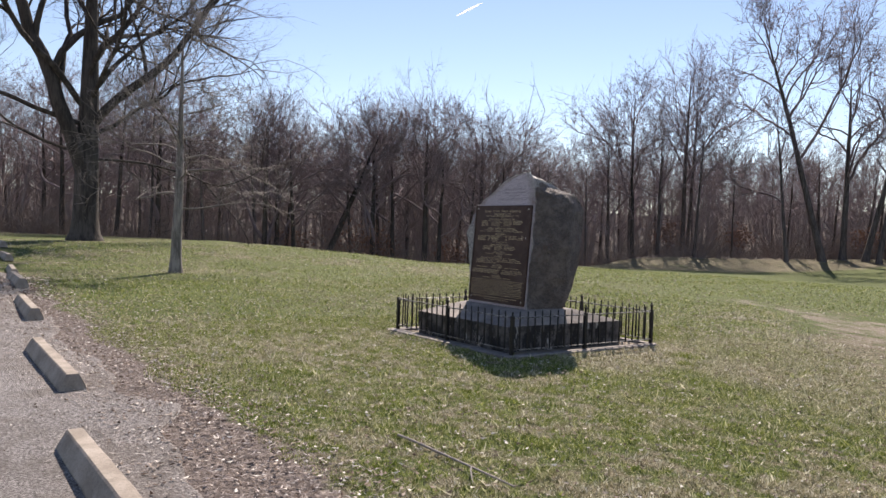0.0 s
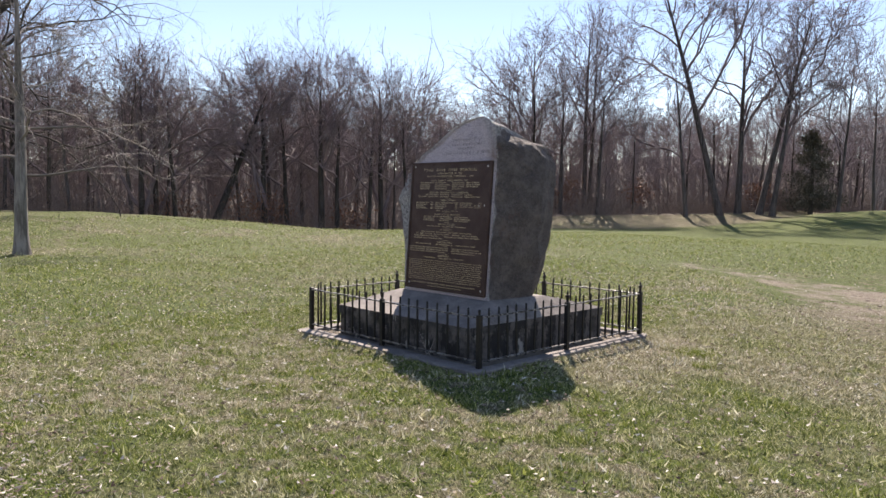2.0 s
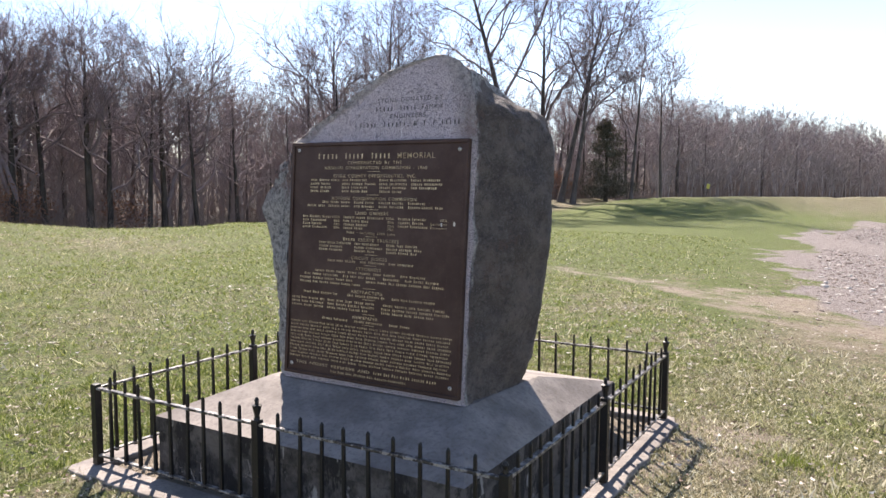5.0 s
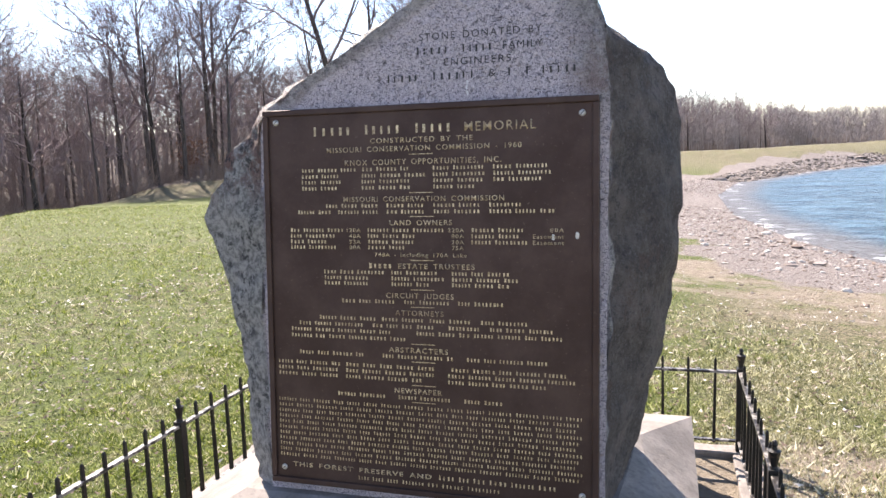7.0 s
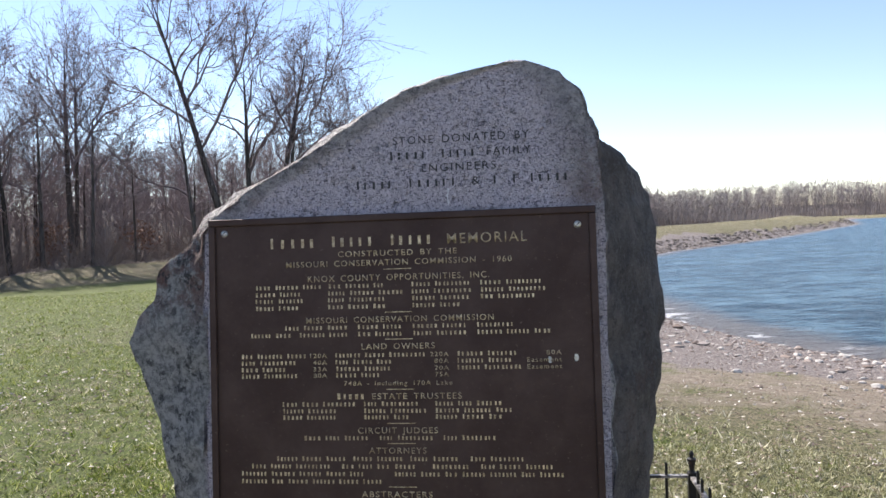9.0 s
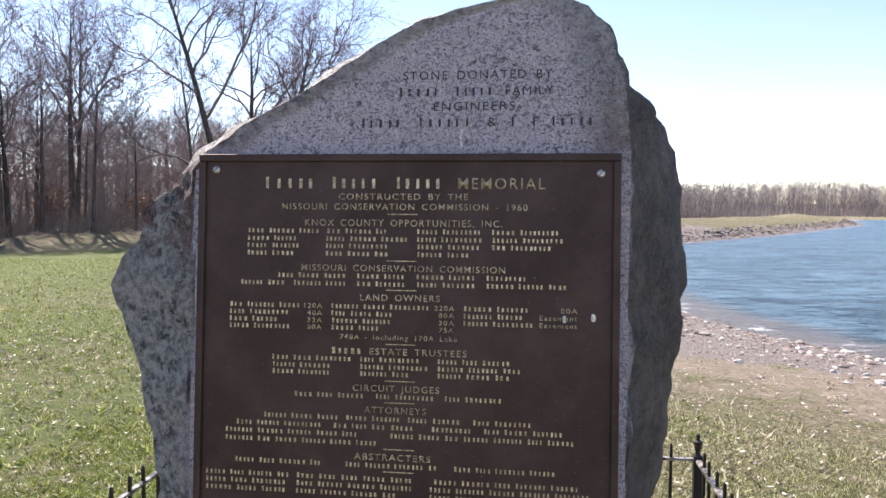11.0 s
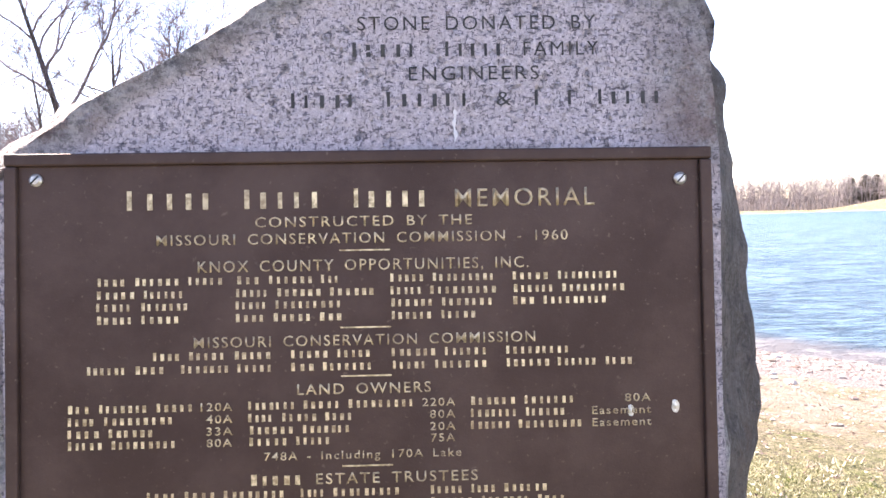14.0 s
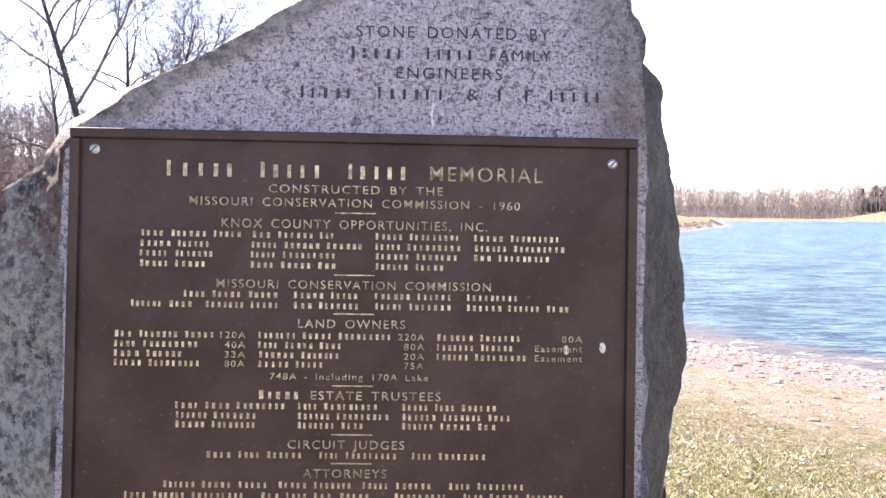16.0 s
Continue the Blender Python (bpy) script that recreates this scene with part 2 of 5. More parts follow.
def lake():
    n = Nodes("lake_water")
    n.b.inputs["IOR"].default_value = 1.33
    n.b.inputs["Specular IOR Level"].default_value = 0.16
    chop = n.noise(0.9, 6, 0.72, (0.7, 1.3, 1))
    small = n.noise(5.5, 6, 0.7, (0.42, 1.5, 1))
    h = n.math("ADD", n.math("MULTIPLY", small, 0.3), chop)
    # Dark troughs and sky-blue glints of the ripples are painted into the colour.
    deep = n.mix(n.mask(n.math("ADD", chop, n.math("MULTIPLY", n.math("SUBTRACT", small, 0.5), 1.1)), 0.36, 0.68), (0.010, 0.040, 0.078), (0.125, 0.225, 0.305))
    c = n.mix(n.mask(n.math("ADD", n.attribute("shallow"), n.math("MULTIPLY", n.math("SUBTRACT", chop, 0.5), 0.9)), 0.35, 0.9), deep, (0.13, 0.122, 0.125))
    foam = n.math("MULTIPLY", n.attribute("lap"), n.mask(n.noise(1.6, 5, 0.7), 0.54, 0.60))
    c = n.mix(n.math("MULTIPLY", foam, 0.8), c, (0.75, 0.76, 0.78))
    return n.done(c, 0.3, h, 0.45, 1.0)


GRANITE, BRONZE, GILT, IRON, RAIL = granite(), bronze(), gilt(), iron(), rail_paint()
# The shade inside cut letters, painted as an even dark grey.
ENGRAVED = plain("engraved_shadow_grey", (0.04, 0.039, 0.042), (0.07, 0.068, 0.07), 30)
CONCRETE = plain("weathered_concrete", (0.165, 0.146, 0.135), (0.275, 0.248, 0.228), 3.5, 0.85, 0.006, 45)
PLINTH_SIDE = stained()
KERB = plain("tan_concrete", (0.24, 0.205, 0.17), (0.36, 0.315, 0.27), 5, 0.9, 0.006, 70)
MARKER = plain("faded_yellow_paint", (0.55, 0.50, 0.10), (0.68, 0.62, 0.18), 20)
STREAK = plain("white_lime_streak", (0.66, 0.64, 0.66), (0.8, 0.78, 0.8), 60)
STEEL = plain("dull_screw_metal", (0.55, 0.53, 0.50), (0.7, 0.68, 0.64), 80, 0.4, 0.001, 300, 0.8)
BARK_OAK = bark("dark_oak_bark", (0.034, 0.028, 0.025), (0.10, 0.085, 0.075), 6)
BARK_GREY = bark("grey_bark", (0.055, 0.046, 0.044), (0.15, 0.13, 0.122), 10)
BARK_PALE = bark("pale_mottled_bark", (0.12, 0.105, 0.095), (0.32, 0.29, 0.265), 12)
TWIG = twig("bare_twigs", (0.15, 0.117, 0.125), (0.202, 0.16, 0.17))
# Paler than the near twigs: the haze of distance is mixed into both colours.
DEEP_HAZED = twig("hazed_deep_wood_twigs", (0.23, 0.192, 0.19), (0.23, 0.192, 0.19))
FAR_HAZED = twig("hazed_far_wood_twigs", (0.245, 0.215, 0.213), (0.285, 0.25, 0.245))
TWIG_PALE = twig("pale_twigs", (0.17, 0.15, 0.14), (0.22, 0.195, 0.18))
BRUSH = twig("brown_brush", (0.18, 0.138, 0.12), (0.20, 0.155, 0.135))
CEDAR = plain("dark_conifer_needles", (0.075, 0.072, 0.053), (0.12, 0.11, 0.085), 3, 0.9, 0.01, 30)
TURF, ASPHALT, LAKE = turf(), asphalt(), lake()


def blades():
    n = Nodes("grass_blades")
    r = n.island()
    green = n.ramp(r, (0.0, (0.045, 0.07, 0.013)), (0.5, (0.18, 0.23, 0.042)), (0.8, (0.38, 0.41, 0.12)), (1.0, (0.78, 0.73, 0.52)))
    straw = n.ramp(r, (0.0, (0.085, 0.09, 0.028)), (0.22, (0.235, 0.215, 0.12)), (0.6, (0.47, 0.43, 0.29)), (1.0, (0.86, 0.82, 0.68)))
    wide, mid = n.noise(0.22, 5, 0.6), n.noise(1.3, 6, 0.7)
    clump = n.noise(6.5, 3, 0.6)
    dry = n.mask(n.math("ADD", n.math("MULTIPLY", clump, 0.35), n.math("ADD", n.math("MULTIPLY", wide, 0.35), n.math("MULTIPLY", mid, 0.3))), 0.485, 0.575)
    dry = n.math("MAXIMUM", n.math("MULTIPLY", dry, n.math("SUBTRACT", 1.0, n.math("MULTIPLY", n.attribute("lush"), 0.92))), n.math("MULTIPLY", n.attribute("dry"), n.mask(n.math("ADD", n.math("MULTIPLY", mid, 0.6), n.math("MULTIPLY", clump, 0.4)), 0.32, 0.50)))
    c = n.mix(dry, green, straw)
    m = n.done(c, 0.7)
    through_light = n.t.nodes.new("ShaderNodeBsdfTranslucent")
    n.link(c, through_light.inputs[0])
    both = n.t.nodes.new("ShaderNodeMixShader")
    both.inputs[0].default_value = 0.32
    n.link(n.b.outputs[0], both.inputs[1])
    n.link(through_light.outputs[0], both.inputs[2])
    n.link(both.outputs[0], n.t.nodes["Material Output"].inputs[0])
    return m


def dead_leaf():
    n = Nodes("dead_leaves")
    c = n.ramp(n.island(), (0.0, (0.07, 0.042, 0.03)), (0.45, (0.18, 0.13, 0.10)), (0.75, (0.38, 0.32, 0.27)), (0.97, (0.66, 0.62, 0.56)))
    return n.done(c, 0.8)


def pebble():
    n = Nodes("shore_stone")
    c = n.ramp(n.island(), (0.0, (0.13, 0.095, 0.08)), (0.4, (0.25, 0.205, 0.18)), (0.8, (0.38, 0.345, 0.32)), (1.0, (0.55, 0.53, 0.50)))
    c = n.mix(n.math("MULTIPLY", n.mask(n.noise(30, 4), 0.4, 0.65), 0.4), c, (0.16, 0.13, 0.11))
    return n.done(c, 0.85, n.noise(60, 5), 0.006, 0.6)


def litter():
    n = Nodes("dry_litter")
    c = n.ramp(n.island(), (0.0, (0.10, 0.078, 0.068)), (0.5, (0.25, 0.212, 0.19)), (1.0, (0.62, 0.57, 0.54)))
    return n.done(c, 0.85)


WITHERED = twig("withered_leaves", (0.17, 0.085, 0.055), (0.22, 0.12, 0.08))
RIPRAP = plain("dark_riprap_stone", (0.10, 0.083, 0.075), (0.24, 0.21, 0.19), 2.0)
BLADES, LEAF, PEBBLE, LITTER = blades(), dead_leaf(), pebble(), litter()


# ---- building helpers ----
def mesh_of(name, verts, faces, material, smooth=False):
    me = bpy.data.meshes.new(name)
    me.from_pydata(verts, [], faces)
    me.materials.append(material)
    if smooth:
        me.polygons.foreach_set("use_smooth", [True] * len(me.polygons))
    me.update()
    return me


def part(name, bm, material, parent, label=""):
    me = bpy.data.meshes.new(name)
    bm.to_mesh(me)
    bm.free()
    me.materials.append(material)
    ob = new(name, me)
    ob.parent = parent
    return tagged(ob, label)


def mesh_part(name, me, parent, label=""):
    ob = new(name, me)
    ob.parent = parent
    return tagged(ob, label)


def thing(name, label, category, at=(0, 0, 0), group="", turn=0.0):
    ob = new(name)
    ob.matrix_world = pose(*at, 0, 0, turn)
    return tagged(ob, label, category, group)


def box(bm, x0, x1, y0, y1, z0, z1, bevel=0.0):
    made = bmesh.ops.create_cube(bm, size=1.0)["verts"]
    for v in made:
        v.co = Vector((x0 + (v.co.x + 0.5) * (x1 - x0), y0 + (v.co.y + 0.5) * (y1 - y0), z0 + (v.co.z + 0.5) * (z1 - z0)))
    if bevel:
        edges = list({e for v in made for e in v.link_edges})
        bmesh.ops.bevel(bm, geom=edges, offset=bevel, segments=2, affect="EDGES", profile=0.5)
    return bm


def lathe(profile, sides=10):
    """A turned shape from (radius, height) pairs."""
    bm = bmesh.new()
    rings = [[bm.verts.new((r * math.cos(2 * math.pi * k / sides), r * math.sin(2 * math.pi * k / sides), z)) for k in range(sides)] for r, z in profile]
    for a, b in zip(rings, rings[1:]):
        for k in range(sides):
            bm.faces.new((a[k], a[(k + 1) % sides], b[(k + 1) % sides], b[k]))
    bm.faces.new(rings[-1])
    bm.faces.new(rings[0][::-1])
    return bm


def step(a, b, v):
    u = np.clip((np.asarray(v, float) - a) / (b - a), 0, 1)
    return u * u * (3 - 2 * u)


def table(v, *pairs):
    xs, ys = zip(*pairs)
    return np.interp(v, xs, ys)


# ---- the lie of the land ----
SHORE = [(60, -40), (30, -8), (14.5, 2.0), (9.8, 6.4), (7.5, 8.8), (6.4, 10.0), (5.4, 11.8), (4.6, 14.6), (3.9, 20), (4.0, 28), (5.5, 37), (10, 47), (22, 66), (50, 118), (75, 185), (145, 225), (230, 200), (260, 60), (200, -60)]
CREST = [(-8, 44), (0, 45), (5, 51), (14, 64), (40, 116), (64, 190)]


def to_line(x, y, line):
    best = np.full(np.shape(x), 1e9)
    for (ax, ay), (bx, by) in zip(line, line[1:]):
        u = np.clip(((x - ax) * (bx - ax) + (y - ay) * (by - ay)) / ((bx - ax) ** 2 + (by - ay) ** 2), 0, 1)
        best = np.minimum(best, np.hypot(x - ax - u * (bx - ax), y - ay - u * (by - ay)))
    return best


def on_land(x, y):
    """Distance to the water's edge, less than nothing in the lake."""
    inside = np.zeros(np.shape(x), bool)
    for (ax, ay), (bx, by) in zip(SHORE, SHORE[1:] + SHORE[:1]):
        crosses = (ay > y) != (by > y)
        inside ^= crosses & (x < (bx - ax) * (y - ay) / (by - ay if by != ay else 1e-9) + ax)
    d = to_line(x, y, SHORE + SHORE[:1])
    return np.where(inside, -d, d)


def waves(x, y, size, seed):
    """Soft unevenness of about -1 to 1."""
    r = np.random.RandomState(seed)
    z = 0
    for _ in range(5):
        a, p, k = r.uniform(0, 6.28), r.uniform(0, 6.28), r.uniform(0.6, 1.7) / size
        z = z + np.sin((x * math.cos(a) + y * math.sin(a)) * k * 6.28 + p)
    return z / 3


def polar(x, y):
    dx, dy = x - 5, y + 3
    return np.degrees(np.arctan2(dy, dx)) % 360, np.hypot(dx, dy)


def wood_edge(turn):
    """How far from the lawn's middle the wood begins, by direction."""
    return table(turn, (20, 268), (52, 290), (60, 305), (74, 285), (80, 190), (88, 120), (96, 84), (104, 63), (112, 53), (120, 49), (126, 47), (132, 46), (136, 44), (140, 42), (146, 41), (154, 40.5), (164, 40), (176, 42), (190, 44), (215, 60), (300, 90))


def land(x, y):
    x, y = np.asarray(x, float), np.asarray(y, float)
    turn, r = polar(x, y)
    z = 0.10 * step(0, -6, x) + 0.52 * step(-10, -22, x) * step(14, 6, y)
    z = z - 0.17 * step(1.5, 9, x) - 0.35 * step(14, 42, r) * step(96, 108, turn) * step(150, 128, turn)
    beyond = r - table(turn, (100, 900), (126, 60), (130, 46), (135, 36), (139, 29), (146, 25.5), (154, 27), (164, 36), (180, 48), (200, 60), (215, 900))
    z = z - 1.5 * step(0, 9, beyond)
    edge = wood_edge(turn)
    z = z + 0.55 * step(-5, -0.5, r - edge) * step(133, 127, turn) * step(92, 102, turn)
    z = z + (0.5 + 0.13 * np.clip(r - edge - 14, 0, 45 + 9 * waves(x, y, 40, 6) + 45 * step(80, 74, turn)) * (0.4 + 0.6 * step(74, 90, turn))) * step(12, 40, r - edge) * step(10, 20, turn) * step(260, 230, turn)
    z = z + 1.0 * np.exp(-((to_line(x, y, CREST) / 6.5) ** 2))
    z = z + 0.03 * waves(x, y, 5, 3) * step(3, 9, np.hypot(x - 1.2, y - 1)) + 0.10 * waves(x, y, 22, 4) * step(22, 40, r)
    z = z + 4.6 * step(62.5, 56, turn) * step(30, 45, turn) * step(264, 296, r)
    d = on_land(x, y)
    bank = table(d, (-60, -3.0), (-4, -1.2), (0, -0.52), (1.2, -0.40), (5, -0.12), (8, 0.1), (20, 4), (900, 9))
    far = step(40, 60, r)
    bank = bank * (1 - far) + table(d, (-60, -3.0), (-4, -1.2), (0, -0.5), (2.4, 0.35), (6.5, 1.1), (30, 12), (900, 60)) * far
    return np.minimum(z, bank)


def ground_at(x, y):
    return float(land(np.array([x]), np.array([y]))[0])


def lush_at(x, y):
    """Where the grass is greenest."""
    far = step(9, 15, y) * step(41, 37, y) * step(4, 0, x)
    beside = 0.55 * step(1.5, -2, x) * step(-4, -1, y) * step(-14, -8, x)
    near = 0.9 * np.exp(-(((x - 2.6) / 1.1) ** 2 + ((y + 2.75) / 0.45) ** 2)) + 0.8 * np.exp(-(((x - 4.4) / 1.1) ** 2 + ((y - 0.3) / 0.8) ** 2)) * (0.6 + 0.4 * waves(x, y, 0.9, 43))
    return np.clip(far + beside + near, 0, 1)


def dry_at(x, y):
    """Where the grass is straw."""
    turn, r = polar(x, y)
    return np.clip(step(1.7, 2.6, x) * step(0.1, 1.3, y + 0.5 * waves(x, y, 1.9, 41)) * step(9, 6, y) * np.clip(0.75 + 0.3 * waves(x, y, 2.6, 42), 0, 1) + np.maximum(0.8 * step(-6, -2, r - wood_edge(turn)), step(-7.5, -5, r - wood_edge(turn)) * step(90, 98, turn) * step(137, 131, turn)) + 0.9 * step(38, 46, y) * step(-7, -1, x) + step(64, 60, turn) * step(250, 262, r), 0, 1)


PATH_OF_SOIL = [(-1.4, 9.8), (1.0, 9.3), (2.6, 7.9), (4.2, 6.7), (8.5, 4.2)]


def bare_at(x, y):
    """The worn strip of bare soil behind the memorial."""
    wide = 0.6 + 0.5 * np.clip(x + 0.6, 0, 4.6) + 0.35 * waves(x, y, 2.3, 33)
    return step(1.6, 0.2, to_line(x, y, PATH_OF_SOIL) / np.maximum(wide, 0.3))


def shingle_at(x, y):
    """Loose stones along the water."""
    turn, r = polar(x, y)
    d = on_land(x, y) + 0.7 * waves(x, y, 4, 31) + 0.45 * waves(x, y, 1.3, 32)
    return np.maximum(step(3.9, 1.9, d) * step(75, 50, r), step(1.6, 0.8, d) * step(40, 55, r))


def build_ground():
    n = 290
    u = np.linspace(-1, 1, n)
    s = 5.5 * np.sinh(6.0 * u)
    gx, gy = np.meshgrid(2.5 + s, 1.0 + s, indexing="ij")
    gz = land(gx, gy)
    verts = np.stack([gx, gy, gz], -1).reshape(-1, 3)
    i, j = np.meshgrid(np.arange(n - 1), np.arange(n - 1), indexing="ij")
    a = (i * n + j).ravel()
    faces = np.stack([a, a + n, a + n + 1, a + 1], 1)
    me = mesh_of("ground", verts.tolist(), faces.tolist(), TURF, True)
    x, y = verts[:, 0], verts[:, 1]
    turn, r = polar(x, y)
    d = on_land(x, y)
    wooded = step(-1.0, 2.5, r - wood_edge(turn)) * step(12, 20, turn) * step(290, 270, turn)
    masks = {
        "forest": wooded,
        "shingle": shingle_at(x, y),
        "bare": np.maximum(0.53 * bare_at(x, y), np.maximum(0.60 * step(5.4, 4.2, d) * step(12.5, 9.5, y), np.maximum(0.8 * np.exp(-(((x - 2.75) / 0.42) ** 2 + ((y - 2.1) / 0.6) ** 2)), 0.95 * ((x > -0.16) & (x < 2.44) & (y > -0.16) & (y < 2.4))))),
        "litter": np.maximum(step(-3.0, -3.9, y - 0.02 * x + 0.12 * waves(x, y, 2.2, 8)) * step(14, 9, x), step(-2.0, 1.5, r - wood_edge(turn)) * step(12, 20, turn) * step(290, 270, turn)),
        "lush": lush_at(x, y),
        "dry": dry_at(x, y),
    }
    for name, values in masks.items():
        me.attributes.new(name, "FLOAT", "POINT").data.foreach_set("value", np.asarray(values, np.float32))
    ob = new("ground", me)
    return tagged(ob, "mown lawn of mixed green and straw grass with bare soil", "ground", kind="structure")


build_ground()


def build_water():
    xs = 1.5 + 330 * np.linspace(0, 1, 170) ** 2.6
    ys = 12 + 3.2 * np.sinh(np.linspace(-3.8, 5.0, 150))
    gx, gy = np.meshgrid(xs, ys, indexing="ij")
    verts = np.stack([gx, gy, np.full(gx.shape, -0.5)], -1).reshape(-1, 3)
    n, m = gx.shape
    i, j = np.meshgrid(np.arange(n - 1), np.arange(m - 1), indexing="ij")
    a = (i * m + j).ravel()
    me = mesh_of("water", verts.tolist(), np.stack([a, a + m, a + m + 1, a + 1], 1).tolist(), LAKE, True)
    shallow = step(-2.8, 0.3, on_land(gx.ravel(), gy.ravel()))
    lap = step(-0.55, -0.2, on_land(gx.ravel(), gy.ravel()))
    for name, values in (("shallow", shallow), ("lap", lap)):
        me.attributes.new(name, "FLOAT", "POINT").data.foreach_set("value", np.asarray(values, np.float32))
    tagged(new("water", me), "blue wind-rippled lake water", "lake", kind="structure")


build_water()


def build_asphalt():
    gx, ts = np.meshgrid(np.linspace(-34, 16, 200), np.linspace(0, 1, 34), indexing="ij")
    edge = -3.98 + 0.025 * (4 - gx) + 0.12 * waves(gx, 0 * gx, 1.7, 11)
    # a tongue of asphalt runs in between two wheel stops
    edge = edge + 0.32 * np.exp(-(((gx - 3.0) / 0.4) ** 2))
    gy = edge - 14 * ts * ts
    gz = land(gx, gy) + 0.022 - 0.03 * (ts == 0)
    verts = np.stack([gx, gy, gz], -1).reshape(-1, 3)
    n, m = gx.shape
    i, j = np.meshgrid(np.arange(n - 1), np.arange(m - 1), indexing="ij")
    a = (i * m + j).ravel()
    faces = np.stack([a, a + 1, a + m + 1, a + m], 1)
    ob = new("road", mesh_of("road", verts.tolist(), faces.tolist(), ASPHALT, True))
    tagged(ob, "pale worn asphalt of the parking edge", "asphalt", kind="structure")


build_asphalt()


# ---- the memorial ----
def build_plinth():
    base = thing("plinth", "stained concrete plinth with a sloping pale top", "plinth")
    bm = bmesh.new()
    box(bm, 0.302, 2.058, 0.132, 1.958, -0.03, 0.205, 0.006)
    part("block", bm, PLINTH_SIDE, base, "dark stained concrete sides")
    bm = bmesh.new()
    lower = [bm.verts.new((x, y, 0.207)) for x, y in ((0.292, 0.122), (2.068, 0.122), (2.068, 1.968), (0.292, 1.968))]
    rim = [bm.verts.new((x, y, 0.286)) for x, y in ((0.292, 0.122), (2.068, 0.122), (2.068, 1.968), (0.292, 1.968))]
    upper = [bm.verts.new((x, y, 0.435)) for x, y in ((0.62, 0.60), (1.80, 0.60), (1.86, 1.32), (0.62, 1.32))]
    for a, b in ((lower, rim), (rim, upper)):
        for k in range(4):
            bm.faces.new((a[k], a[(k + 1) % 4], b[(k + 1) % 4], b[k]))
    bm.faces.new(upper)
    bm.faces.new(lower[::-1])
    bmesh.ops.bevel(bm, geom=[e for e in bm.edges if e.calc_face_angle(0) > 0.6], offset=0.006, segments=2, affect="EDGES")
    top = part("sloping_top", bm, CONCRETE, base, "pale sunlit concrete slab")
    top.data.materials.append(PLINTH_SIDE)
    # Upright slab edges get the dark side colour, for stains and painted shade alike.
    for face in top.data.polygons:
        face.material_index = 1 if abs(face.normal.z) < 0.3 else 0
    r = random.Random(3)
    for x0, x1, y0, y1 in ((-0.125, 2.385, -0.125, 0.035), (-0.115, 2.365, 2.225, 2.330), (-0.125, 0.035, 0.037, 2.223), (2.265, 2.390, 0.037, 2.223)):
        bm = bmesh.new()
        box(bm, x0, x1, y0, y1, -0.06, 0.020, 0.008)
        bmesh.ops.subdivide_edges(bm, edges=[e for e in bm.edges if e.calc_length() > 1], cuts=40, use_grid_fill=True)
        for v in bm.verts:
            if v.co.z > 0:
                v.co.z += 0.005 * noise.noise(v.co * 4)
            outer = v.co.x < -0.1 or v.co.x > 2.36 or v.co.y < -0.1 or v.co.y > 2.31
            chip = 0.03 if outer else 0.006
            v.co.xy += Vector((noise.noise(v.co * 9), noise.noise(v.co * 9 + Vector((7, 0, 0))))) * chip
        kerb = new("fence_kerb", bpy.data.meshes.new("fence_kerb"))
        bm.to_mesh(kerb.data)
        bm.free()
        kerb.data.materials.append(CONCRETE)
        tagged(kerb, "chipped pale concrete kerb under the iron fence", "kerb", "kerbs under the fence")


